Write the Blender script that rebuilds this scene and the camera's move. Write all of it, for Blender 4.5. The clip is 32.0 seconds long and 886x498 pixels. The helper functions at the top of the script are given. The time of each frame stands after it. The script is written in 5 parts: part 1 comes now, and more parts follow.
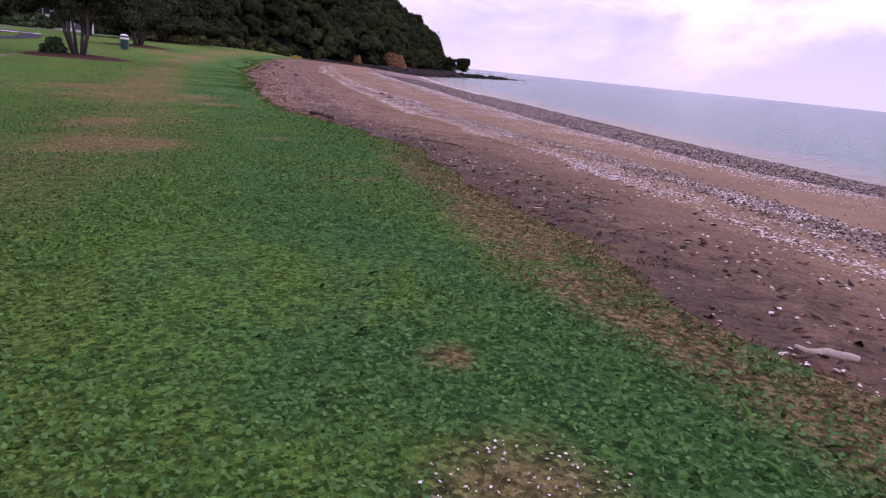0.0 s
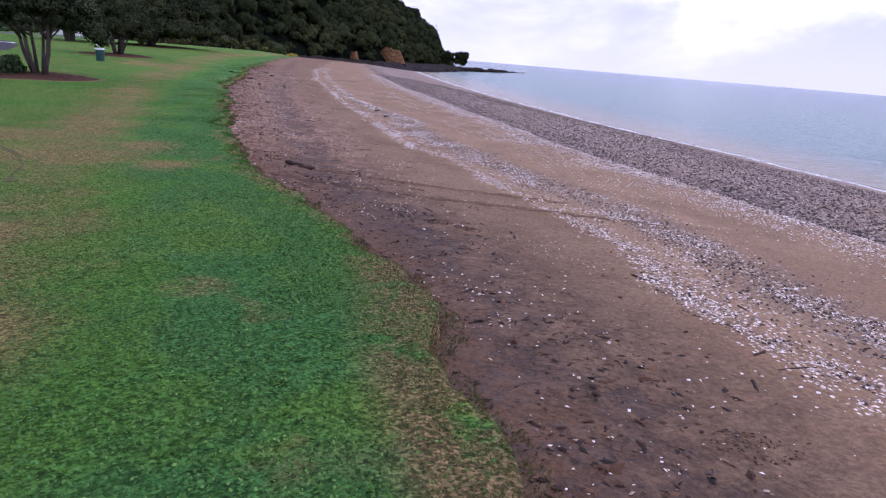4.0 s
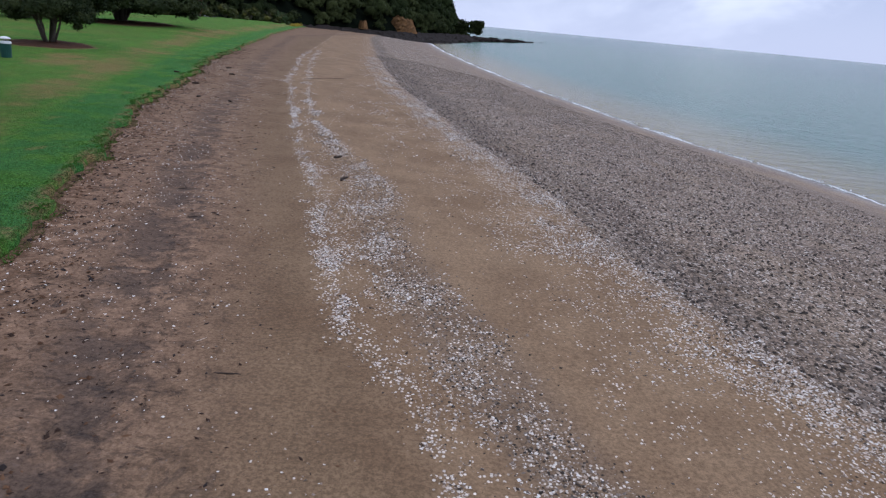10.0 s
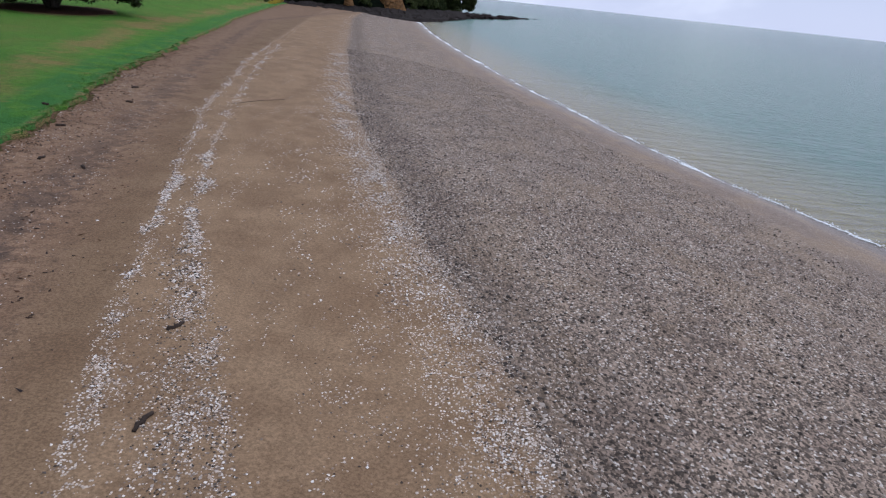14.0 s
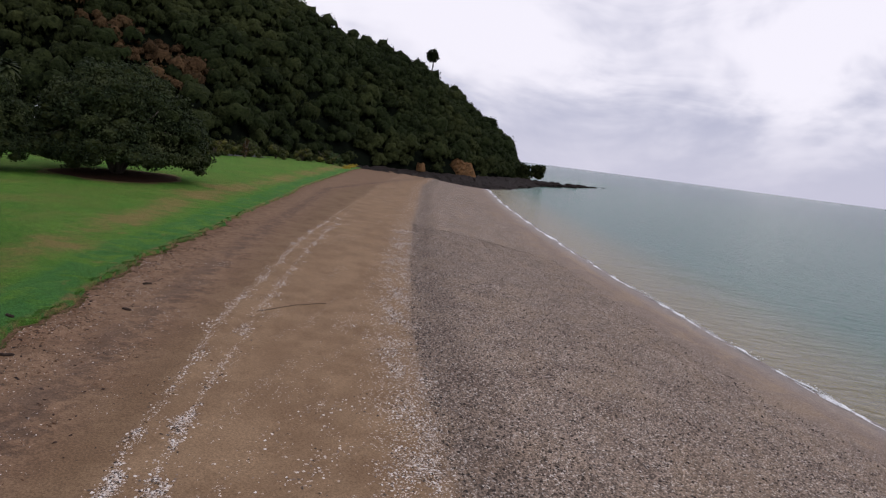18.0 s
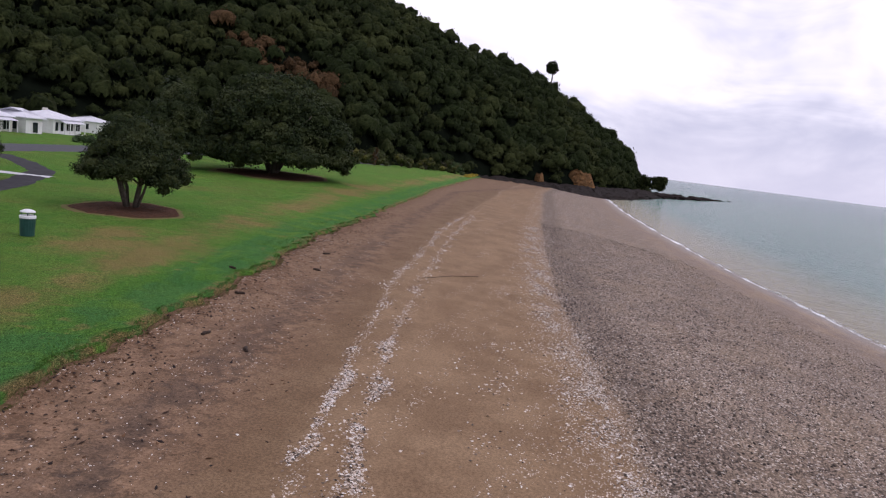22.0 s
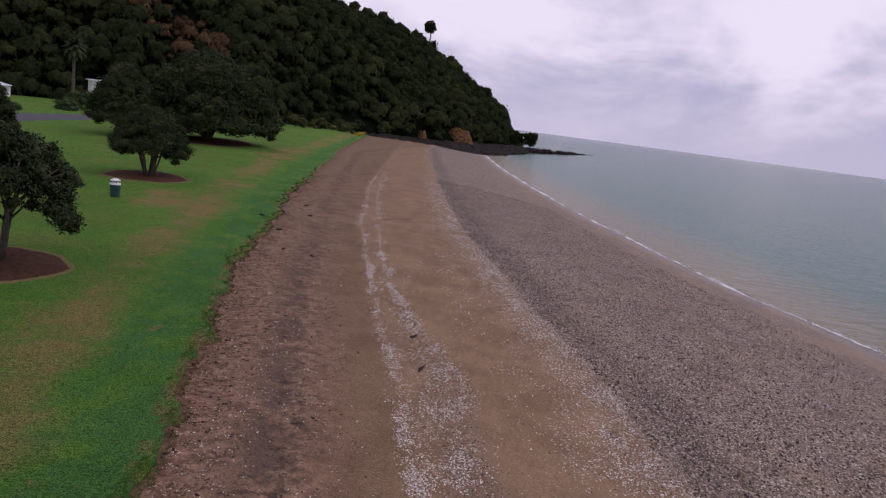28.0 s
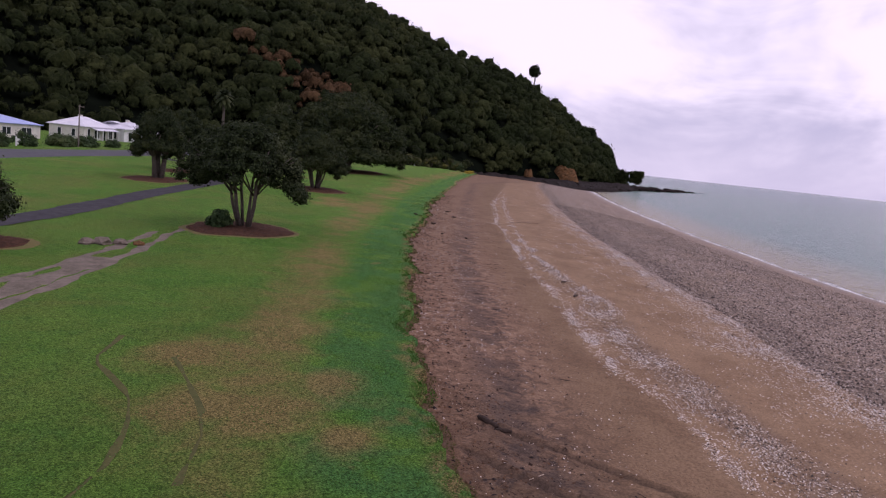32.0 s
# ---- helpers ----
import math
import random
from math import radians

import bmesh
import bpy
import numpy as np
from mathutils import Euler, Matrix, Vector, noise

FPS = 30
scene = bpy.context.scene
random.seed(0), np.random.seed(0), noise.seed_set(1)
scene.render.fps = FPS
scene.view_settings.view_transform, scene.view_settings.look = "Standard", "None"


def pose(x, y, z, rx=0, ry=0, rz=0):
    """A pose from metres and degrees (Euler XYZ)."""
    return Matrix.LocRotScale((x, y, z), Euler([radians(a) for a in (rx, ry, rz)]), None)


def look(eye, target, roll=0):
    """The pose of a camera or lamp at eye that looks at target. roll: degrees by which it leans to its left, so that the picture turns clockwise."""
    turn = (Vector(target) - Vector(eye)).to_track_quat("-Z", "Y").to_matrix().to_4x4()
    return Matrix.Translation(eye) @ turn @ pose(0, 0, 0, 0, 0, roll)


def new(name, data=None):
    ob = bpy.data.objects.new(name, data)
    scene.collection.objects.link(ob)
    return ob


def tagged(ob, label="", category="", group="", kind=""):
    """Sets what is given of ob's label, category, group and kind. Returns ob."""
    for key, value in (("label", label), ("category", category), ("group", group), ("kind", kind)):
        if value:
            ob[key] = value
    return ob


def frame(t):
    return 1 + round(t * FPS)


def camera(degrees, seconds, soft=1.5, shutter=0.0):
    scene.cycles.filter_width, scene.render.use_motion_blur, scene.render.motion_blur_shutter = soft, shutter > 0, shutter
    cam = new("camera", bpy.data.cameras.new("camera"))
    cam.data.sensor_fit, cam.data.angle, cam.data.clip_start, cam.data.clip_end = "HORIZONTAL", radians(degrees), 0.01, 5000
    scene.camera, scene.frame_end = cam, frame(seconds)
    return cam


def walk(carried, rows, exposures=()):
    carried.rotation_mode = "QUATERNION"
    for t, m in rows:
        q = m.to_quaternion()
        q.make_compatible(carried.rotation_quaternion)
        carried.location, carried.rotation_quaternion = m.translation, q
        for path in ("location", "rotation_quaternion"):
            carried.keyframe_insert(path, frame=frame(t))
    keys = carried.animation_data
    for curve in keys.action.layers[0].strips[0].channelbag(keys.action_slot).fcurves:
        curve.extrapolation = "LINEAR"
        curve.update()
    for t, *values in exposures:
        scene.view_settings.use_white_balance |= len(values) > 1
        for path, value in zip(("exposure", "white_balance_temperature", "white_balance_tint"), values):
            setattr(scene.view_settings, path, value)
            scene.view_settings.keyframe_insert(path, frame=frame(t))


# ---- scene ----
# A small bay: lawn with trees, sand and shell beach, sea, wooded headland.
cam = camera(66.0, 32.0, soft=1.2)
PATH = [
    (0, (-0.586, 2.362, 2.215), (-0.514, 4.293, 1.698), 5.9),
    (0.5, (-0.692, 2.483, 2.299), (-0.558, 4.415, 1.799), 4.5),
    (1, (-0.74, 2.659, 2.422), (-0.609, 4.592, 1.925), 4.9),
    (1.5, (-0.723, 2.893, 2.531), (-0.615, 4.796, 1.925), 5.8),
    (2, (-0.705, 3.182, 2.669), (-0.625, 5.056, 1.974), 5.8),
    (2.5, (-0.693, 3.593, 2.78), (-0.627, 5.483, 2.129), 5.6),
    (3, (-0.696, 4.103, 2.84), (-0.616, 6.024, 2.288), 5.2),
    (3.5, (-0.67, 4.636, 2.882), (-0.601, 6.562, 2.345), 4.8),
    (5.5, (-1.085, 7.561, 2.902), (-1.0, 9.484, 2.357), 5.3),
    (6, (-0.934, 8.314, 2.948), (-0.81, 10.24, 2.425), 8.7),
    (6.5, (-0.836, 9.077, 2.953), (-0.765, 11.007, 2.434), 5.2),
    (7, (-0.749, 9.796, 2.957), (-0.715, 11.732, 2.457), 6.0),
    (7.5, (-0.656, 10.413, 2.987), (-0.63, 12.355, 2.511), 5.8),
    (8, (-0.553, 10.985, 3.174), (-0.53, 12.905, 2.613), 5.4),
    (8.5, (-0.476, 11.514, 3.423), (-0.462, 13.418, 2.809), 5.3),
    (9, (-0.4, 12.139, 3.699), (-0.398, 14.034, 3.06), 4.8),
    (9.5, (-0.263, 12.864, 4.007), (-0.246, 14.763, 3.38), 5.0),
    (10, (-0.189, 13.584, 4.245), (-0.149, 15.482, 3.615), 5.4),
    (10.5, (-0.095, 14.37, 4.474), (-0.031, 16.268, 3.848), 5.0),
    (11, (0.054, 15.229, 4.638), (0.075, 17.126, 4.005), 4.5),
    (11.5, (0.285, 16.238, 4.844), (0.328, 18.133, 4.207), 4.8),
    (12, (0.422, 17.21, 5.024), (0.508, 19.106, 4.393), 8.5),
    (12.5, (0.557, 18.192, 5.217), (0.638, 20.088, 4.584), 7.4),
    (13, (0.643, 19.185, 5.421), (0.721, 21.079, 4.785), 6.7),
    (13.5, (0.713, 20.188, 5.595), (0.789, 22.065, 4.908), 5.9),
    (14, (0.816, 21.191, 5.771), (0.884, 23.064, 5.072), 6.1),
    (14.5, (1.012, 22.183, 5.977), (1.127, 24.059, 5.295), 6.5),
    (16.5, (0.601, 26.525, 5.832), (0.65, 28.459, 5.322), 8.7),
    (17, (0.477, 27.031, 6.114), (0.459, 28.971, 5.63), 7.8),
    (17.5, (0.344, 27.473, 6.396), (0.266, 29.436, 6.022), 7.9),
    (18, (0.184, 27.818, 6.576), (0.021, 29.791, 6.292), 7.4),
    (18.5, (-0.014, 27.93, 6.616), (-0.301, 29.906, 6.515), 8.3),
    (19, (-0.234, 28.14, 6.516), (-0.532, 30.091, 6.194), 7.7),
    (19.5, (-0.42, 28.103, 6.359), (-0.714, 30.042, 5.967), 6.8),
    (20, (-0.547, 27.87, 6.188), (-0.893, 29.808, 5.835), 7.0),
    (20.5, (-0.57, 27.434, 5.993), (-0.932, 29.39, 5.781), 7.2),
    (21, (-0.548, 26.801, 5.803), (-0.999, 28.749, 5.751), 8.7),
    (21.5, (-0.553, 26.052, 5.616), (-1.009, 27.999, 5.568), 10.7),
    (22, (-0.569, 25.275, 5.477), (-1.057, 27.193, 5.191), 7.3),
    (22.5, (-0.506, 24.199, 5.511), (-0.983, 26.131, 5.316), 8.0),
    (23, (-0.439, 23.136, 5.57), (-0.894, 25.058, 5.252), 7.4),
    (23.5, (-0.326, 22.023, 5.747), (-0.65, 23.954, 5.338), 7.4),
    (24, (-0.321, 20.784, 5.96), (-0.117, 22.754, 5.68), 6.6),
    (24.5, (-0.334, 19.615, 6.052), (-0.048, 21.576, 5.784), 7.1),
    (25, (-0.276, 18.58, 6.085), (-0.074, 20.521, 5.646), 5.7),
    (25.5, (-0.217, 17.543, 6.124), (-0.319, 19.479, 5.633), 5.9),
    (27.5, (-0.749, 13.296, 6.867), (-0.862, 15.25, 6.456), 7.9),
    (28, (-1.058, 12.755, 6.631), (-1.18, 14.716, 6.259), 7.6),
    (28.5, (-1.36, 12.254, 6.407), (-1.533, 14.2, 5.982), 4.7),
    (29, (-1.6, 11.702, 6.246), (-1.821, 13.646, 5.833), 5.4),
    (29.5, (-1.744, 11.097, 6.096), (-1.982, 13.058, 5.783), 6.2),
    (30, (-1.821, 10.515, 5.913), (-2.053, 12.479, 5.613), 6.1),
    (30.5, (-1.877, 9.827, 5.661), (-2.131, 11.793, 5.396), 6.2),
    (31, (-1.887, 9.045, 5.343), (-2.212, 11.002, 5.087), 6.3),
    (31.5, (-1.841, 8.191, 5.011), (-2.241, 10.134, 4.757), 5.8),
    (32, (-1.772, 7.309, 4.699), (-2.201, 9.242, 4.421), 6.2),
]
LIGHT = [
    (0.0, -0.03, 5870, 59), (1.0, 0.0, 5900, 52), (2.0, 0.3, 5800, 52), (3.5, 0.2, 5380, 43), (6.0, 0.1, 5450, 28), (7.0, 0.04, 5600, 23), (8.0, -0.16, 5700, 23), (9.0, -0.26, 5450, 18), (10.0, -0.25, 5450, 15), (11.0, -0.2, 5600, 12), (12.0, -0.18, 5430, 19),
    (14.0, -0.2, 5580, 14), (17.0, -0.48, 6300, 18), (18.0, -0.46, 6250, 20), (20.0, -0.58, 6150, 27), (21.0, -0.42, 6350, 20), (22.0, -0.2, 6200, 25), (23.0, -0.22, 5950, 23), (24.0, -0.55, 6100, 22), (25.0, -0.94, 6450, 20),
    (28.0, -0.66, 6150, 34), (29.0, -0.76, 6000, 42), (30.0, -0.72, 6150, 34), (31.0, -0.43, 6500, 28), (32.0, -0.37, 6200, 40),
]
walk(cam, [(t, look(eye, target, roll)) for t, eye, target, roll in PATH], LIGHT)

# ---------------------------------------------------------------- node helpers


class Nodes:
    """Short names for building a node tree."""

    def __init__(self, tree):
        self.t = tree

    def add(self, kind, **props):
        n = self.t.nodes.new(kind)
        for k, v in props.items():
            setattr(n, k, v)
        return n

    def put(self, sock, v):
        if v is None:
            return
        if isinstance(v, bpy.types.NodeSocket):
            self.t.links.new(v, sock)
        elif isinstance(v, tuple) and len(v) == 3 and sock.type == "RGBA":
            sock.default_value = (*v, 1)
        else:
            sock.default_value = v

    def pos(self):
        return self.add("ShaderNodeNewGeometry").outputs["Position"]

    def coords(self):
        return self.add("ShaderNodeTexCoord").outputs["Object"]

    def noise(self, vec, scale, detail=4.0, rough=0.6, warp=0.0):
        n = self.add("ShaderNodeTexNoise")
        self.put(n.inputs["Vector"], vec)
        n.inputs["Scale"].default_value = scale
        n.inputs["Detail"].default_value = detail
        n.inputs["Roughness"].default_value = rough
        n.inputs["Distortion"].default_value = warp
        return n.outputs[0]

    def cells(self, vec, scale, feature="F1", out=0):
        n = self.add("ShaderNodeTexVoronoi", feature=feature)
        self.put(n.inputs["Vector"], vec)
        n.inputs["Scale"].default_value = scale
        return n.outputs[out]

    def math(self, op, a, b=None, clamp=False):
        n = self.add("ShaderNodeMath", operation=op, use_clamp=clamp)
        self.put(n.inputs[0], a)
        self.put(n.inputs[1], b)
        return n.outputs[0]

    def ramp(self, v, lo, hi, a=0.0, b=1.0):
        n = self.add("ShaderNodeMapRange", interpolation_type="SMOOTHSTEP")
        self.put(n.inputs[0], v)
        for i, x in enumerate((lo, hi, a, b)):
            n.inputs[i + 1].default_value = x
        return n.outputs[0]

    def mix(self, f, a, b, blend="MIX"):
        n = self.add("ShaderNodeMix", data_type="RGBA", blend_type=blend)
        self.put(n.inputs[0], f)
        self.put(n.inputs[6], a)
        self.put(n.inputs[7], b)
        return n.outputs[2]

    def split(self, v):
        n = self.add("ShaderNodeSeparateXYZ")
        self.put(n.inputs[0], v)
        return n.outputs

    def scaled(self, v, s):
        n = self.add("ShaderNodeVectorMath", operation="MULTIPLY")
        self.put(n.inputs[0], v)
        n.inputs[1].default_value = s
        return n.outputs[0]

    def attr(self, name):
        return self.add("ShaderNodeAttribute", attribute_name=name)

    def add_bare(self, p):
        """Distance to the bare spots near the lawn's edge."""
        best = None
        for (x, y, grow) in ((-.33, 3.55, 1.5), (-.46, 4.15, 3.0), (-1.0, 7.1, 2.0), (-3.3, 8.4, .6), (-2.2, 9.6, 1.4)):
            v = self.add("ShaderNodeVectorMath", operation="DISTANCE")
            self.put(v.inputs[0], self.scaled(p, (1, 1, 0)))
            v.inputs[1].default_value = (x, y, 0)
            d = self.math("MULTIPLY", v.outputs["Value"], grow)
            best = d if best is None else self.math("MINIMUM", best, d)
        return best

    def bump(self, h, strength, dist, base=None):
        n = self.add("ShaderNodeBump")
        n.inputs["Strength"].default_value = strength
        n.inputs["Distance"].default_value = dist
        self.put(n.inputs["Height"], h)
        self.put(n.inputs["Normal"], base)
        return n.outputs[0]


def material(name, build):
    """build(n) gives colour, roughness, normal and other inputs of the surface."""
    m = bpy.data.materials.new(name)
    m.use_nodes = True
    n = Nodes(m.node_tree)
    p = m.node_tree.nodes["Principled BSDF"]
    for k, v in build(n).items():
        n.put(p.inputs[k], v)
    return m


# ---------------------------------------------------------------- sky and light
world = bpy.data.worlds.new("overcast_sky")
scene.world = world
world.use_nodes = True
wn = Nodes(world.node_tree)
sky = wn.add("ShaderNodeTexSky", sky_type="NISHITA", sun_disc=False)
sky.sun_elevation, sky.sun_rotation = radians(40), radians(60)
back = world.node_tree.nodes["Background"]
way = wn.add("ShaderNodeTexCoord").outputs["Generated"]
flat = wn.scaled(way, (1.0, 1.0, 2.2))
big = wn.noise(flat, 1.9, 5, 0.55, 0.4)
fine = wn.noise(flat, 5.5, 5, 0.6, 0.6)
shade = wn.math("ADD", wn.math("MULTIPLY", big, 0.8), wn.math("MULTIPLY", fine, 0.2))
cloud = wn.mix(wn.ramp(shade, 0.40, 0.56), (0.60, 0.635, 0.75), (1.17, 1.17, 1.18))
rise = wn.split(way)[2]
cloud = wn.mix(wn.ramp(rise, 0.0, 0.12, 0.75, 0.0), cloud, (0.74, 0.76, 0.86))
blue = wn.scaled(sky.outputs[0], (0.06, 0.06, 0.06))
wn.put(back.inputs[0], wn.mix(0.93, blue, cloud))
back.inputs[1].default_value = 1.12

lamp = bpy.data.lights.new("sun", "SUN")
lamp.energy, lamp.angle, lamp.color = 0.9, radians(25), (1.0, 0.97, 0.93)
sun = new("sun", lamp)
sun.matrix_world = look((60, 20, 80), (0, 0, 0))

# ---------------------------------------------------------------- plan of the shore
SEA = -1.2
EDGE = ((-300, 2), (-15, 2), (0, 1.5), (3.8, .92), (5, .32), (7, -.1), (10.5, -1.0), (12.7, -1.85), (14.4, -3), (16.5, -3.7), (18.4, -4.5), (20, -5.1), (22, -5.6),
        (23.5, -6.1), (27.8, -7.3), (33, -8.9), (36, -9.6), (39.4, -10.1), (42, -10.7), (44.5, -11.1), (48, -12.1), (53, -13.2), (62, -14.5), (66, -15.4),
        (88, -19), (96, -20.7), (131, -26), (170, -32), (200, -36), (420, -66))
SHELL = ((-300, 4), (0, 3), (7.7, 1.9), (10.8, 1.45), (12.6, 1.5), (14, 1.15), (15.4, .75), (16.7, .35), (18, .1), (19, -.3), (20.7, -1.15), (22.8, -1.75), (24.6, -2.15),
         (26.5, -2.45), (28, -2.9), (30, -3.5), (32, -4), (35, -4.75), (38, -5.5), (41, -6.15), (45, -7.2), (48, -7.8), (55, -8.9), (63, -10.3), (75, -11.8),
         (110, -16), (122, -17.8), (185, -24), (420, -50))
BAND = ((-300, 6), (0, 4), (9.4, 3.1), (12, 3.0), (14.6, 2.75), (16.6, 2.15), (18.7, 1.25), (20.6, .65), (22.2, -.05), (24, -.55), (26.6, -.85), (28.4, -1.55), (30.5, -2.3),
        (33.4, -3.3), (35.5, -4.2), (38, -4.7), (41, -5.4), (45, -6.2), (48, -6.9), (51, -7.35), (60, -9), (65, -9.7), (100, -14.6), (126, -18), (185, -23.5), (420, -50))
STREAK = ((-300, 5), (10, 4.6), (20, 2.6), (26.8, .6), (30, -.4), (33.4, -1.1), (37.2, -2.2), (60, -6.5), (420, -50))
PEBBLE = ((-300, 12), (0, 8.6), (15, 5.8), (20, 4.6), (22, 3.8), (24.3, 3.2), (26.5, 2.85), (28.5, 2.6), (30.5, 2.2), (32.5, 1.7), (34.5, 1.1), (37, .5), (39, .15), (41, -.35),
          (43, -.85), (45, -1.3), (48, -1.95), (51, -2.45), (53, -2.7), (63, -4.3), (71, -5.3), (79, -6.5), (86, -7.3), (142, -14), (184, -17), (252, -24), (420, -45))
WATER = ((-300, 40), (-15, 31), (0, 28), (15, 24.5), (30, 20.7), (38, 18.7), (42, 17.8), (46, 16.9), (50, 15.6), (55, 14.1), (60, 12.9), (66, 11.8), (73, 10.4), (81, 8.8),
         (90, 7.3), (100, 5.8), (113, 3.9), (125, 2.4), (137, .9), (147, -.3), (190, -4.2), (215, -7), (420, -35))
TRACK = ((0, 1.5), (12.2, -.85), (16, -2.3), (18.3, -2.95), (23.7, -4.3), (32.5, -6.6), (38.3, -7.8), (60, -12), (100, -19))
CREST = ((-300, 1.6), (-10, 1.55), (7, 1.42), (16, 1.12), (30, 1.1), (45, 1.25), (60, 1.25), (100, 1.1), (150, .7), (200, 0), (420, -1))


def along(line, y):
    return np.interp(y, [p[0] for p in line], [p[1] for p in line])


def wob(y, s, k=0.0):
    """A smooth irregular wave along the shore."""
    return (np.sin(y * 1.3 * s + k) + np.sin(y * 2.9 * s + 1.7 + k * 2) * .6 + np.sin(y * 6.1 * s + .4 + k) * .35) / 1.95


def edge_x(y):
    near = np.clip((160 - np.asarray(y, float)) / 100, 0, 1)
    return along(EDGE, y) + .20 * wob(y, 1.1) * near + .08 * wob(y, 3.7, 1) * near


def smooth(a):
    a = np.clip(a, 0, 1)
    return a * a * (3 - 2 * a)


def lawn_z(x, y):
    u = x - edge_x(y)
    zi = np.interp(y, [20, 32, 50, 76, 110, 150, 200], [1.0, 1.15, 1.45, 1.7, 1.6, 1.2, .3])
    f = smooth(-u / 8)
    return along(CREST, y) * (1 - f) + zi * f + .015 * np.sin(x * 1.9 + np.sin(y * .8)) * np.sin(y * 1.3)


RUTS = (((-2.7, 16.5), (-1.72, 16.0), (-.36, 15.46), (.4, 15.33), (1.4, 15.2)), ((-3, 15.5), (-2.4, 15.05), (-1.13, 14.6), (-.06, 14.34), (1.6, 14.14), (2.4, 14.0)),
        ((-6.6, 32.5), (-4.3, 23.7), (-2.95, 18.3), (-2.2, 15.6)))


def line_dist(x, y, line):
    d = np.full(np.shape(x), 9.0)
    for (ax, ay), (bx, by) in zip(line, line[1:]):
        k = np.clip(((x - ax) * (bx - ax) + (y - ay) * (by - ay)) / ((bx - ax) ** 2 + (by - ay) ** 2), 0, 1)
        d = np.minimum(d, np.hypot(x - ax - k * (bx - ax), y - ay - k * (by - ay)))
    return d


def beach_z(x, y):
    e = edge_x(y)
    w = along(WATER, y) - e
    p = (x - e) / w
    top = along(CREST, y) - .13
    g = np.interp(p, [-1, 0, .12, .3, .55, 1, 2, 5], [0, 0, .015, .08, .27, 1, 1.9, 3.2])
    z = top - (top - SEA) * g
    for i, r in enumerate(RUTS):
        d = line_dist(x, y, r)
        wide = .055 if i < 2 else .22
        deep = .06 if i < 2 else .03
        z = z - deep * np.exp(-(d / wide) ** 2) + deep * .45 * np.exp(-((d - 2.1 * wide) / (wide * .7)) ** 2)
    rough = np.clip(1 - (x - e) / 5, 0, 1) * (x > e) * np.clip((90 - y) / 30, 0, 1)
    z = z + rough * .016 * (np.sin(x * 9 + 3 * np.sin(y * 2.3)) * np.sin(y * 7.7 + 2 * np.sin(x * 3.1)))
    ridge = np.exp(-((x - along(PEBBLE, y) + .4) / .7) ** 2)
    return z + .04 * ridge * np.clip((90 - y) / 40, 0, 1)


def mesh_of(name, verts, faces, mat, parent=None, label="", soft=False):
    me = bpy.data.meshes.new(name)
    me.from_pydata([tuple(v) for v in verts] if not isinstance(verts, np.ndarray) else verts.tolist(), [], faces if isinstance(faces, list) else faces.tolist())
    me.materials.append(mat)
    if soft:
        me.polygons.foreach_set("use_smooth", [True] * len(me.polygons))
    me.update()
    ob = new(name, me)
    if parent:
        ob.parent = parent
    return tagged(ob, label)


def part(name, bm, mat, parent=None, label="", soft=False):
    me = bpy.data.meshes.new(name)
    bm.to_mesh(me)
    bm.free()
    me.materials.append(mat)
    if soft:
        me.polygons.foreach_set("use_smooth", [True] * len(me.polygons))
    ob = new(name, me)
    if parent:
        ob.parent = parent
    return tagged(ob, label)


def thing(name, place, label, category, group="", turn=0.0):
    ob = new(name)
    ob.matrix_basis = pose(*place, 0, 0, turn)
    return tagged(ob, label, category, group)


def sheet(rows, cols):
    i = np.arange(rows * cols).reshape(rows, cols)
    return np.stack([i[:-1, :-1], i[:-1, 1:], i[1:, 1:], i[1:, :-1]], -1).reshape(-1, 4)


WORN = ((0, -4.2), (8, -3.2), (15, -2.8), (20, -2.6), (26, -2.9), (40, -3.2), (50, -3.6), (73, -4), (100, -3), (150, -3))
PATCHES = ((-6.1, 15.2, 1.5), (-7.9, 17.0, 1.0), (-4.4, 14.8, .45), (-5.5, 16.6, .7), (-15.8, 42.6, 1.6), (-16.8, 44.4, 1.3), (-15.9, 51.4, 1.3), (-20.5, 72.6, 2.2), (-22.0, 80, 2.0), (-3.3, 8.4, .8), (-4.4, 10.5, .8), (-9.4, 26, .8))


def worn_field(x, y):
    """1 where feet and wheels have worn the lawn, 0 where it is lush."""
    u = x - along(EDGE, y)
    f = np.exp(-((u - along(WORN, y)) / (1.0 + .006 * y)) ** 2) * (.72 + .28 * np.sin(y * .55) * np.sin(y * .23 + 1)) * np.clip((y - 2.5) / 3.5, 0, 1)
    for px, py, rad in PATCHES:
        f = np.maximum(f, np.exp(-((x - px) ** 2 + ((y - py) / 1.3) ** 2) / rad ** 2))
    return f


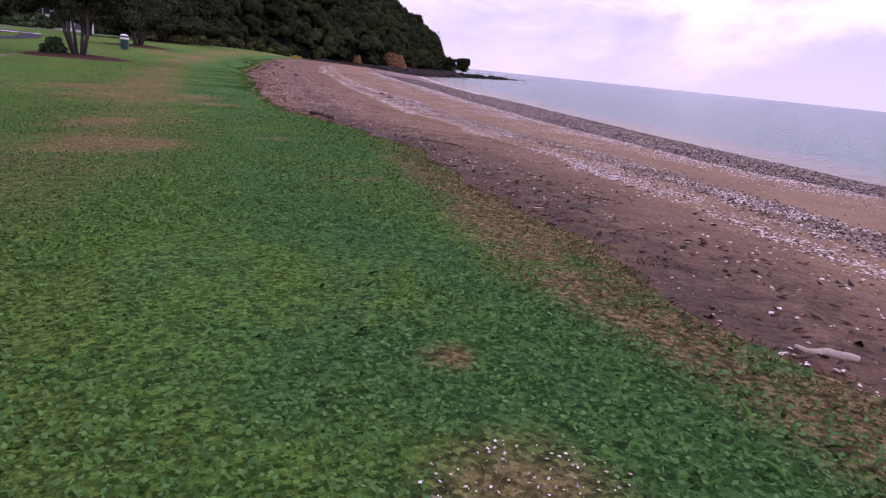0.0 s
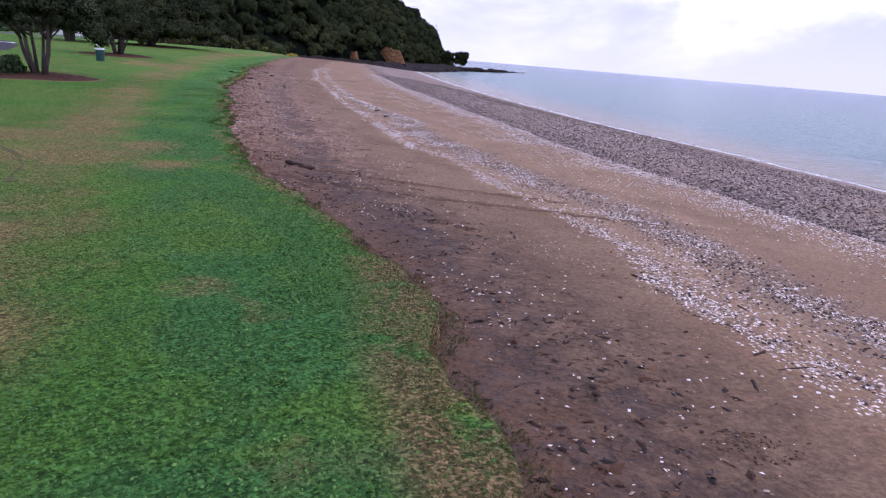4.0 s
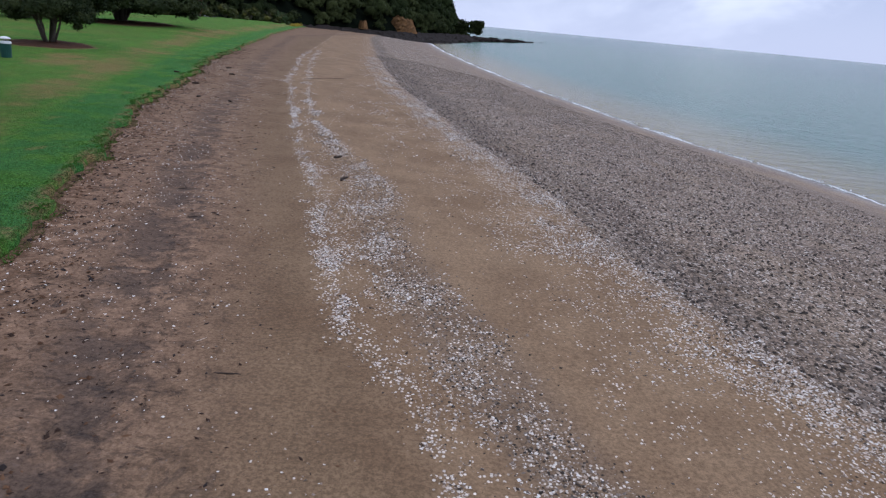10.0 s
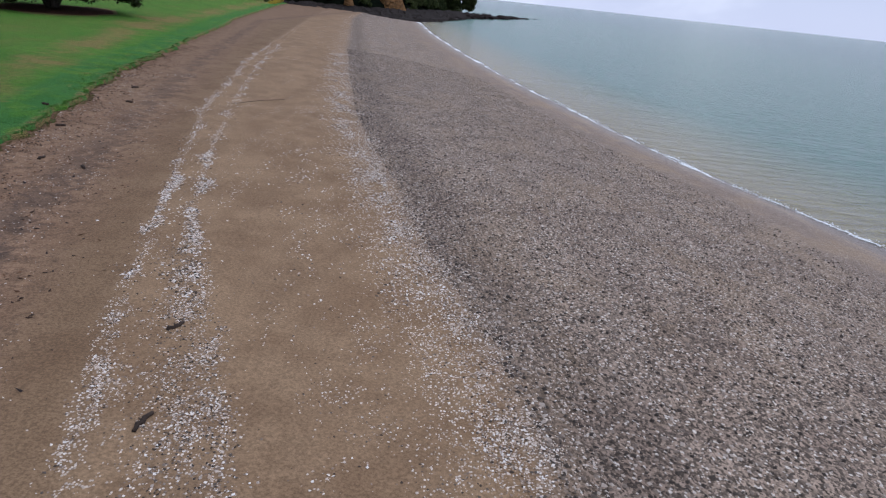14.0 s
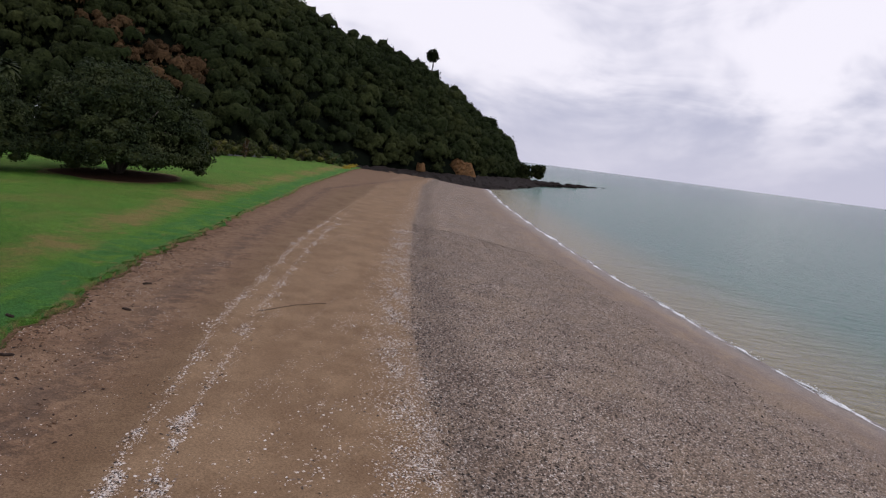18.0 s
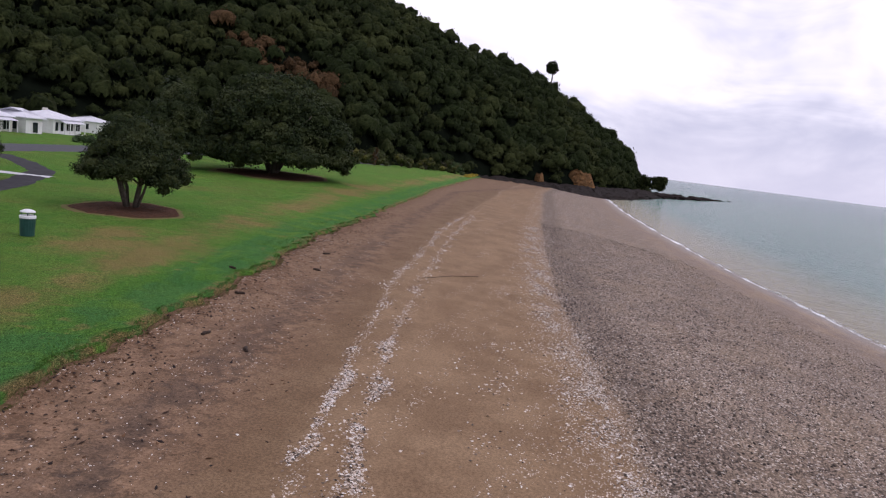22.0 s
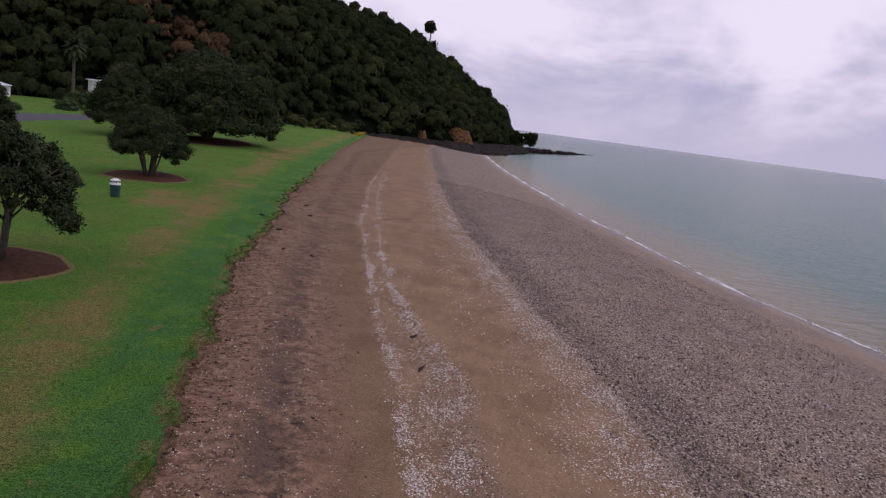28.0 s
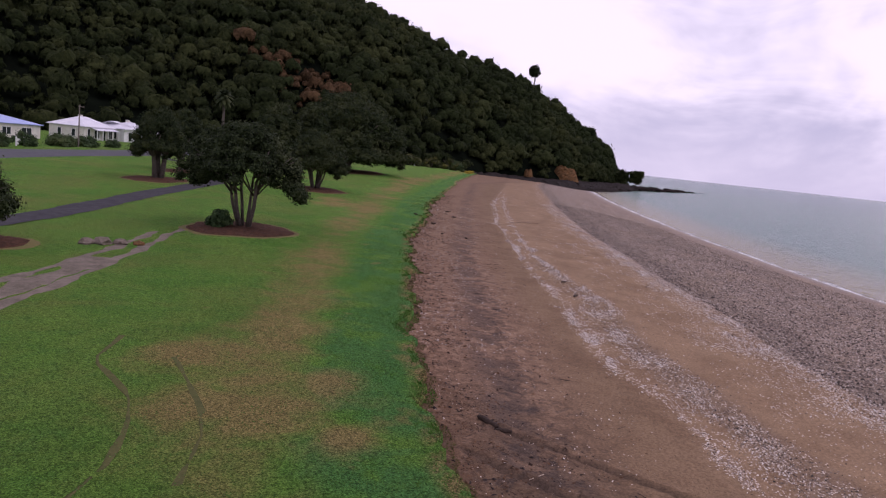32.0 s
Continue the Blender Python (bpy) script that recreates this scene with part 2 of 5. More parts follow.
def shore_attr(ob, x, y):
    a = ob.data.attributes.new("shore", "FLOAT_VECTOR", "POINT")
    a.data.foreach_set("vector", np.stack([x - along(EDGE, y), x - along(SHELL, y), x - along(PEBBLE, y)], -1).astype(np.float32).ravel())
    b = ob.data.attributes.new("wet", "FLOAT", "POINT")
    b.data.foreach_set("value", (x - along(WATER, y)).astype(np.float32).ravel())
    c = ob.data.attributes.new("band", "FLOAT", "POINT")
    c.data.foreach_set("value", ((x - along(SHELL, y)) / np.maximum(along(BAND, y) - along(SHELL, y), .3)).astype(np.float32).ravel())
    e = ob.data.attributes.new("worn", "FLOAT", "POINT")
    e.data.foreach_set("value", worn_field(x, y).astype(np.float32).ravel())
    g = ob.data.attributes.new("rut", "FLOAT", "POINT")
    g.data.foreach_set("value", np.minimum.reduce([line_dist(x, y, q) for q in RUTS[:2]]).astype(np.float32).ravel())
    d = ob.data.attributes.new("track", "FLOAT", "POINT")
    d.data.foreach_set("value", (x - along(TRACK, y)).astype(np.float32).ravel())


# ---------------------------------------------------------------- materials
def lawn_mat(n):
    p = n.pos()
    u = n.split(n.attr("shore").outputs["Vector"])[0]
    w = n.attr("worn").outputs["Fac"]
    a = n.noise(p, .55, 5, .6, .5)
    b = n.noise(p, 2.6, 4, .65)
    c = n.noise(p, 38, 4, .75)
    green = n.mix(n.ramp(a, .35, .65), (.080, .212, .024), (.118, .244, .032))
    olive = n.math("MULTIPLY", n.math("SUBTRACT", 1.0, n.ramp(u, -3.2, -1.6)), n.ramp(n.noise(p, .35, 5, .65, .3), .40, .66, .05, .5))
    green = n.mix(olive, green, (.148, .178, .036))
    green = n.mix(n.ramp(b, .45, .75, 0, .5), green, (.066, .198, .032))
    coarse = n.math("MULTIPLY", n.ramp(n.math("ADD", u, n.math("MULTIPLY", n.math("SUBTRACT", a, .5), 2.0)), -2.2, -1.5), n.ramp(n.noise(p, .9, 4, .6, .5), .36, .56))
    green = n.mix(n.math("MULTIPLY", coarse, .6), green, (.044, .172, .048))
    loose = n.math("ADD", w, n.math("MULTIPLY", n.math("SUBTRACT", n.noise(p, 1.1, 5, .62, .6), .5), 1.5))
    worn = n.math("MULTIPLY", n.ramp(loose, .2, 1.0), n.ramp(w, .05, .3))
    far = n.math("MULTIPLY", n.ramp(n.noise(p, .22, 4, .6, .8), .5, .68), n.math("SUBTRACT", 1.0, n.ramp(u, -7, -4)))
    worn = n.math("MAXIMUM", worn, n.math("MULTIPLY", far, .28))
    spots = n.math("MULTIPLY", n.ramp(n.noise(p, 1.15, 3, .55, .3), .64, .74), n.ramp(u, -5.5, -3.5))
    worn = n.math("MAXIMUM", worn, n.math("MULTIPLY", spots, .6))
    bare = n.math("SUBTRACT", 1.0, n.ramp(n.math("ADD", n.add_bare(p), n.math("MULTIPLY", n.math("SUBTRACT", b, .5), .7)), .10, .42))
    worn = n.math("MAXIMUM", worn, n.math("MULTIPLY", bare, n.ramp(b, .3, .55)))
    col = n.mix(n.math("MULTIPLY", worn, .8), green, n.mix(c, (.205, .150, .048), (.350, .235, .096)))
    near = n.math("SUBTRACT", 1.0, n.ramp(n.split(p)[1], 7.5, 12))
    rim = n.math("MULTIPLY", n.ramp(n.math("ADD", u, n.math("MULTIPLY", near, .3)), -.38, -.06), n.math("MAXIMUM", n.math("MULTIPLY", near, n.ramp(b, .34, .5)), n.ramp(n.noise(p, 1.6, 4, .65), .40, .58)))
    col = n.mix(n.math("MULTIPLY", rim, .85), col, n.mix(n.ramp(c, .4, .6), (.165, .125, .048), (.300, .190, .085)))
    col = n.mix(n.ramp(c, .3, .75), n.scaled(col, (.62, .62, .62)), n.scaled(col, (1.3, 1.3, 1.3)))
    # leaflets: small cells, each with its own green; shade painted into gaps between clumps
    leaf = n.add("ShaderNodeTexVoronoi")
    n.put(leaf.inputs["Vector"], p)
    leaf.inputs["Scale"].default_value = 62
    tone = n.split(leaf.outputs["Color"])[0]
    col = n.mix(n.ramp(tone, .05, .95), n.scaled(col, (.50, .54, .50)), n.scaled(col, (1.38, 1.34, 1.5)))
    gap_shade = n.math("MULTIPLY", n.ramp(n.noise(p, 17, 3, .7, .4), .53, .63), .62)
    col = n.mix(gap_shade, col, n.scaled(col, (.38, .42, .40)))
    h = n.math("SUBTRACT", n.noise(p, 55, 4, .8), n.math("MULTIPLY", gap_shade, .7))
    return {"Base Color": col, "Roughness": .95, "Specular IOR Level": .1, "Normal": n.bump(h, 1.0, .035)}


def beach_mat(n):
    p = n.pos()
    sh = n.split(n.attr("shore").outputs["Vector"])
    u, ds, dp = sh[0], sh[1], sh[2]
    wet = n.attr("wet").outputs["Fac"]
    band = n.attr("band").outputs["Fac"]
    track = n.attr("track").outputs["Fac"]
    a = n.noise(p, .7, 5, .6, .1)
    b = n.noise(p, 3.2, 5, .65, .3)
    c = n.noise(p, 60, 3, .7)
    jit = n.math("MULTIPLY", n.math("SUBTRACT", b, .5), 1.1)
    sand = n.mix(n.ramp(a, .35, .65), (.214, .136, .077), (.274, .182, .106))
    blot = n.ramp(n.noise(p, 7.5, 4, .65, .8), .54, .68)
    sand = n.mix(n.math("MULTIPLY", n.ramp(c, .45, .75), .35), sand, (.115, .075, .05))
    sand = n.mix(n.ramp(n.math("ADD", ds, n.math("MULTIPLY", jit, .5)), -.5, .4, .5, 0), sand, n.scaled(sand, (.5, .47, .44)))
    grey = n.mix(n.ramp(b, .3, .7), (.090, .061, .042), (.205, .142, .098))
    # damp tone and brightness falloff both put into the colour: darker near, lighter far
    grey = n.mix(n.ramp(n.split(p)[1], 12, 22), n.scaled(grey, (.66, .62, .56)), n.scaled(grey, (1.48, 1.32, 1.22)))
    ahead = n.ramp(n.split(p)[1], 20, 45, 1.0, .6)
    upper = n.math("SUBTRACT", 1.0, n.ramp(n.math("ADD", n.math("ADD", track, jit), -.4), -.2, 1.6))
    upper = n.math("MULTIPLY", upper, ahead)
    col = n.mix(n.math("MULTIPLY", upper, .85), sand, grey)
    col = n.mix(n.math("MULTIPLY", n.math("MULTIPLY", blot, upper), .55), col, (.045, .032, .026))
    foot = n.math("MULTIPLY", n.ramp(n.noise(p, 2.4, 5, .7, 1.2), .55, .66), n.ramp(u, .1, .6))
    col = n.mix(n.math("MULTIPLY", n.math("MULTIPLY", foot, upper), .75), col, (.045, .033, .028))
    drab = n.ramp(n.noise(n.scaled(p, (1.6, .45, 1)), 1.0, 5, .65, .1), .45, .68)
    col = n.mix(n.math("MULTIPLY", drab, .24), col, n.scaled(col, (.62, .60, .60)))
    col = n.mix(n.math("MULTIPLY", n.ramp(n.noise(p, 14, 3, .6), .6, .75), n.math("MULTIPLY", upper, .35)), col, (.24, .18, .15))
    dark = n.math("MULTIPLY", n.math("SUBTRACT", 1.0, n.ramp(n.math("ABSOLUTE", n.math("ADD", track, n.math("MULTIPLY", jit, 1.6))), .1, .7)), n.ramp(n.noise(p, 1.3, 4, .6), .35, .55))
    col = n.mix(n.math("MULTIPLY", n.math("MULTIPLY", dark, ahead), .62), col, (.052, .040, .035))
    litter = n.math("MULTIPLY", n.math("SUBTRACT", 1.0, n.ramp(n.math("ADD", u, jit), .1, 1.0)), n.ramp(n.noise(p, 9, 4, .7), .40, .58))
    col = n.mix(n.math("MULTIPLY", litter, .7), col, (.11, .058, .030))
    # shade inside the wheel ruts painted into the sand colour
    groove_shade = n.math("SUBTRACT", 1.0, n.ramp(n.attr("rut").outputs["Fac"], .04, .15))
    col = n.mix(n.math("MULTIPLY", groove_shade, .6), col, (.055, .038, .028))
    gritty = n.math("MULTIPLY", n.math("MULTIPLY", n.ramp(band, .3, .6), n.math("SUBTRACT", 1.0, n.ramp(band, .95, 1.25))), n.math("SUBTRACT", 1.0, n.ramp(n.split(p)[1], 20, 30)))
    col = n.mix(n.math("MULTIPLY", gritty, .36), col, n.mix(n.ramp(c, .35, .65), (.055, .041, .032), (.22, .165, .125)))
    # shells: fine pale flecks in lines and bands
    cell = n.add("ShaderNodeTexVoronoi")
    n.put(cell.inputs["Vector"], n.scaled(p, (1, .8, 1)))
    cell.inputs["Scale"].default_value = 29
    pick = n.split(cell.outputs["Color"])[0]
    body = n.math("SUBTRACT", 1.0, n.ramp(cell.outputs["Distance"], .36, .46))
    far = n.ramp(n.split(p)[1], 25, 34)
    f = n.math("ADD", n.math("ADD", band, n.math("MULTIPLY", jit, .22)), n.math("MULTIPLY", n.math("SUBTRACT", n.noise(p, .45, 3, .5), .5), .5))
    inside = n.math("MULTIPLY", n.ramp(f, -.06, .08), n.math("SUBTRACT", 1.0, n.ramp(f, .85, 1.15)))
    line1 = n.math("SUBTRACT", 1.0, n.ramp(n.math("ABSOLUTE", n.math("ADD", f, -.06)), .03, .16))
    near2 = n.math("SUBTRACT", 1.0, n.ramp(n.math("ABSOLUTE", n.math("ADD", f, -.72)), .06, .28))
    far2 = n.math("SUBTRACT", 1.0, n.ramp(n.math("ABSOLUTE", n.math("ADD", f, -.92)), .03, .15))
    line2 = n.math("ADD", n.math("MULTIPLY", near2, n.math("SUBTRACT", 1.0, far)), n.math("MULTIPLY", n.math("MULTIPLY", far2, far), 1.4))
    lip = n.math("SUBTRACT", 1.0, n.ramp(n.math("ABSOLUTE", n.math("ADD", n.math("ADD", dp, .75), n.math("MULTIPLY", jit, .9))), .2, 1.25))
    many = n.math("MAXIMUM", n.math("MULTIPLY", line1, .9), n.math("MULTIPLY", line2, .6))
    many = n.math("MAXIMUM", many, n.math("MULTIPLY", n.math("MULTIPLY", inside, n.math("SUBTRACT", 1.0, n.math("MULTIPLY", far, .92))), .42))
    many = n.math("MAXIMUM", many, n.math("MULTIPLY", lip, .5))
    streak = n.math("MULTIPLY", n.ramp(n.noise(n.scaled(p, (1.3, .16, 1)), 1.0, 3, .5, .6), .52, .66), n.ramp(ds, .1, 1.5))
    many = n.math("MAXIMUM", many, n.math("MULTIPLY", streak, .3))
    many = n.math("MULTIPLY", many, n.ramp(n.noise(n.scaled(p, (1.5, .8, 1)), 1.0, 4, .65, .5), .36, .56, .16, 1.0))
    many = n.math("MAXIMUM", many, n.math("MULTIPLY", lip, n.ramp(n.split(p)[1], 26, 50, .62, .42)))
    many = n.math("MULTIPLY", many, n.ramp(n.noise(n.scaled(p, (1, .7, 1)), 6.5, 3, .6), .40, .60, .2, 1.3))
    fleck = n.math("MULTIPLY", n.math("LESS_THAN", pick, many), body)
    stone = n.math("ADD", n.math("ADD", dp, jit), .25)
    peb = n.ramp(stone, -.35, .5)
    tone = n.split(cell.outputs["Color"])[1]
    pebble = n.mix(n.ramp(tone, .1, .95), (.078, .060, .047), (.385, .296, .228))
    pebble = n.mix(n.ramp(a, .42, .62), pebble, n.scaled(pebble, (.80, .78, .78)))
    pebble = n.mix(n.math("GREATER_THAN", pick, .93), pebble, (.60, .54, .48))
    drift = n.ramp(n.noise(n.scaled(p, (.9, .16, 1)), 1.0, 4, .6, .5), .38, .62)
    pebble = n.mix(n.math("MULTIPLY", drift, .4), pebble, n.mix(.35, pebble, (.24, .19, .155)))
    pebble = n.mix(n.math("MULTIPLY", n.ramp(n.noise(p, 1.7, 4, .65, .5), .52, .66), .45), pebble, n.scaled(pebble, (.6, .58, .57)))
    tan = n.ramp(n.noise(n.scaled(p, (.55, .3, 1)), 1.0, 5, .62, .7), .44, .64)
    pebble = n.mix(n.math("MULTIPLY", tan, .42), pebble, n.mix(.5, pebble, (.33, .235, .145)))
    edge = n.math("SUBTRACT", 1.0, n.ramp(n.math("ABSOLUTE", n.math("ADD", stone, -.8)), .2, 1.8))
    pebble = n.mix(n.math("MULTIPLY", edge, .5), pebble, n.scaled(pebble, (.55, .53, .53)))
    low = n.ramp(n.math("ADD", wet, n.math("MULTIPLY", jit, 1.8)), -7.5, -2.2)
    pebble = n.mix(n.math("MULTIPLY", low, .72), pebble, n.mix(tan, (.245, .190, .155), (.31, .232, .165)))
    col = n.mix(peb, col, pebble)
    shell = n.mix(n.split(cell.outputs["Color"])[2], (.34, .27, .215), (.76, .67, .585))
    col = n.mix(n.math("MULTIPLY", fleck, n.math("SUBTRACT", 1.0, n.math("MULTIPLY", low, .7))), col, shell)
    grain = n.noise(p, 24, 5, .8)
    col = n.mix(n.ramp(grain, .34, .66), n.scaled(col, (.66, .65, .64)), n.scaled(col, (1.26, 1.26, 1.26)))
    soaked = n.ramp(n.math("ADD", wet, n.math("MULTIPLY", jit, 1.2)), -1.6, -.2)
    col = n.mix(soaked, col, n.scaled(col, (.62, .60, .58)))
    rough = n.ramp(wet, -3.0, .2, .85, .35)
    h = n.math("ADD", n.math("ADD", n.math("MULTIPLY", b, 1.0), n.math("MULTIPLY", n.math("MULTIPLY", n.math("MAXIMUM", blot, foot), upper), -.5)), n.math("MULTIPLY", n.math("MULTIPLY", cell.outputs["Distance"], -.6), n.math("MAXIMUM", peb, fleck)))
    return {"Base Color": col, "Roughness": rough, "Specular IOR Level": n.ramp(wet, -3.0, .2, .12, .45), "Normal": n.bump(c, .5, .012, n.bump(h, .6, .05))}


def sea_mat(n):
    p = n.pos()
    off = n.math("MULTIPLY", n.attr("wet").outputs["Fac"], 1.0)
    col = n.mix(n.ramp(off, 0, 14), (.235, .205, .120), (.078, .165, .128))
    col = n.mix(n.ramp(off, 20, 220), col, (.054, .122, .115))
    w1 = n.noise(n.scaled(p, (.55, 1.5, 1)), 1.0, 4, .6, .8)
    w2 = n.noise(n.scaled(p, (.06, .2, 1)), 1.0, 3, .5, .5)
    w3 = n.noise(n.scaled(p, (2.5, 6, 1)), 1.0, 3, .6)
    h = n.math("ADD", n.math("MULTIPLY", w1, 1.1), n.math("ADD", n.math("MULTIPLY", w2, 1.4), n.math("MULTIPLY", w3, .12)))
    return {"Base Color": col, "Roughness": .19, "IOR": 1.33, "Specular IOR Level": .36, "Normal": n.bump(h, .8, .9)}


def plain(col, dark, scale=6.0, rough=.8, bump=.3, dist=.01, metal=0.0, spec=.3):
    def build(n):
        c = n.coords()
        a = n.noise(c, scale, 5, .65)
        b = n.noise(c, scale * 7, 4, .7)
        f = n.math("ADD", n.math("MULTIPLY", a, .6), n.math("MULTIPLY", b, .4))
        return {"Base Color": n.mix(n.ramp(f, .3, .7), dark, col), "Roughness": rough, "Metallic": metal, "Specular IOR Level": spec, "Normal": n.bump(b, bump, dist)}
    return build


def leaf_mat(dark, light, tint):
    def build(n):
        r = n.add("ShaderNodeNewGeometry").outputs["Random Per Island"]
        g = n.noise(n.pos(), .32, 3, .6)
        col = n.mix(r, dark, light)
        col = n.mix(n.ramp(g, .48, .66, 0, .85), col, tint)
        return {"Base Color": col, "Roughness": .75, "Specular IOR Level": .12}
    return build


def forest_mat(dark, light, tint):
    def build(n):
        r = n.add("ShaderNodeNewGeometry").outputs["Random Per Island"]
        p = n.pos()
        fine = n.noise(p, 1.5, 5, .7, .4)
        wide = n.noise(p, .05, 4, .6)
        # shade in leaf hollows painted in by noise, besides the random tone per island
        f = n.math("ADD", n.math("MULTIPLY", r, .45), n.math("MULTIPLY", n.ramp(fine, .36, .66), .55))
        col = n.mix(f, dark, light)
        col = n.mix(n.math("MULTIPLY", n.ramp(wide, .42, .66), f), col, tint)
        return {"Base Color": col, "Roughness": .9, "Specular IOR Level": .04, "Normal": n.bump(fine, 1.0, .5)}
    return build


def chip_mat(cols):
    def build(n):
        r = n.add("ShaderNodeNewGeometry").outputs["Random Per Island"]
        ramp = n.add("ShaderNodeValToRGB")
        ramp.color_ramp.interpolation = "CONSTANT"
        e = ramp.color_ramp.elements
        while len(e) < len(cols):
            e.new(.5)
        for i, cc in enumerate(cols):
            e[i].position = i / len(cols)
            e[i].color = (*cc, 1)
        n.put(ramp.inputs[0], r)
        return {"Base Color": n.mix(n.noise(n.pos(), 90, 2), ramp.outputs[0], n.scaled(ramp.outputs[0], (.7, .7, .7))), "Roughness": .75, "Specular IOR Level": .12}
    return build


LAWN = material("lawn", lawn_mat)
BEACH = material("beach", beach_mat)
SEAM = material("sea", sea_mat)
FOAM = material("foam", plain((.86, .86, .86), (.62, .64, .64), 9, .7, .6, .02))
BARK = material("bark", plain((.15, .125, .105), (.055, .045, .038), 9, .9, .8, .02, 0.0, .15))
MULCH = material("bark_mulch", plain((.125, .060, .036), (.045, .026, .018), 7, .95, 1.0, .04, 0.0, .1))
ASPHALT = material("asphalt", plain((.10, .10, .112), (.060, .060, .068), 3, .85, .5, .006, 0.0, .15))
TARSEAL = material("dark_tarseal", plain((.060, .058, .064), (.032, .031, .035), 3, .9, .5, .006, 0.0, .1))
DIRT = material("pale_dirt", plain((.20, .160, .130), (.080, .070, .042), 2.5, .9, .6, .02))
MUD = material("wet_mud", plain((.105, .105, .035), (.055, .060, .022), 5, .95, .8, .01, 0.0, .1))
CONCRETE = material("concrete", plain((.62, .62, .63), (.42, .42, .43), 3, .7, .3, .006))
LEAVES = material("pohutukawa_leaves", leaf_mat((.0085, .0155, .0065), (.037, .053, .019), (.058, .069, .026)))
BUSHY = material("shrub_leaves", leaf_mat((.016, .034, .013), (.05, .085, .03), (.07, .09, .03)))
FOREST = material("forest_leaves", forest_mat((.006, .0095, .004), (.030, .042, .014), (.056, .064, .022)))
FORESTB = material("forest_leaves_brown", forest_mat((.022, .015, .008), (.125, .074, .036), (.105, .066, .030)))
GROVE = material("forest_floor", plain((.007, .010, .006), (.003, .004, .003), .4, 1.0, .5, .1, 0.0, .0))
GRASS = material("grass_blades", leaf_mat((.048, .125, .018), (.092, .200, .034), (.056, .160, .034)))
CLOVER = material("clover_leaves", leaf_mat((.024, .078, .012), (.125, .255, .055), (.060, .165, .040)))
STRAW = material("dry_grass", leaf_mat((.070, .085, .020), (.15, .145, .050), (.10, .092, .030)))
SHELLS = material("shell_chips", chip_mat(((.84, .77, .70), (.60, .49, .40), (.30, .23, .18), (.72, .62, .53), (.11, .09, .075), (.48, .37, .28), (.22, .165, .13), (.86, .81, .76), (.64, .54, .46), (.06, .045, .035))))
STONES = material("pebbles", chip_mat(((.075, .060, .049), (.19, .150, .122), (.29, .232, .188), (.125, .099, .082), (.048, .039, .033), (.46, .39, .33), (.235, .188, .154), (.06, .048, .04))))
WEED = material("dry_seaweed", chip_mat(((.045, .026, .018), (.10, .052, .028), (.03, .022, .02), (.16, .085, .045))))
WOOD = material("driftwood", plain((.075, .052, .040), (.022, .016, .013), 8, .9, .8, .02, 0.0, .15))
PALEWOOD = material("bleached_driftwood", plain((.55, .46, .37), (.34, .26, .19), 8, .85, .5, .01))
ROCK = material("dark_rock", plain((.030, .022, .019), (.010, .008, .007), .9, .9, 1.0, .15, 0.0, .08))
CLAY = material("clay_bank", plain((.25, .135, .055), (.085, .048, .024), .8, .95, 1.0, .2, 0.0, .1))
WHITE = material("white_boards", plain((.80, .80, .78), (.66, .66, .64), 2, .6, .1, .004))
CREAM = material("cream_boards", plain((.70, .68, .60), (.56, .54, .47), 2, .65, .1, .004))
TIN = material("pale_iron_roof", plain((.72, .72, .76), (.55, .55, .60), 1.5, .5, .2, .01))
BLUETIN = material("blue_iron_roof", plain((.36, .44, .72), (.28, .34, .58), 1.5, .5, .2, .01))
GLASS = material("window_glass", lambda n: {"Base Color": (.02, .025, .03), "Roughness": .08, "Specular IOR Level": .6})
BINGREEN = material("green_plastic", plain((.018, .075, .062), (.010, .045, .038), 4, .45, .1, .003))
LIDWHITE = material("white_plastic", plain((.80, .80, .82), (.66, .66, .68), 4, .5, .1, .003))
POLE = material("weathered_timber", plain((.23, .20, .17), (.12, .10, .085), 5, .9, .5, .01))
RIM = material("dry_grass_rim", plain((.19, .15, .06), (.11, .115, .04), 5, .95, 1.0, .02, 0.0, .1))
HEDGE = material("olive_shrub_leaves", leaf_mat((.014, .019, .006), (.055, .065, .018), (.105, .10, .022)))
YELLOW = material("yellow_flowers", leaf_mat((.30, .22, .03), (.55, .42, .05), (.35, .30, .05)))

# ---------------------------------------------------------------- ground, beach and sea
ROWS = np.concatenate([[-300, -120, -50, -25, -12, -6], np.arange(-3, 12, .25), np.arange(12, 18, .07), np.arange(18, 45, .25),
                       np.arange(45, 90, .6), np.arange(90, 200, 2.5), [210, 225, 245, 270, 310, 360, 420]])
COLS = np.concatenate([[-700, -400, -250, -160, -110, -80, -60, -48], np.arange(-40, -10, 2), np.arange(-10, -2, .5), np.arange(-2, -.05, .15), [-.03, 0, .03]])
Y, U = np.meshgrid(ROWS, COLS, indexing="ij")
Xg = edge_x(Y) + U
Zg = lawn_z(Xg, Y)
Zg[:, -2] -= .02
Zg[:, -1] -= .24
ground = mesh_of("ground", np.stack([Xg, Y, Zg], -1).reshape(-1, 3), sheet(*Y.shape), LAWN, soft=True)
shore_attr(ground, Xg.ravel(), Y.ravel())
tagged(ground, "green clover lawn with worn yellowish patches", "lawn", kind="structure")

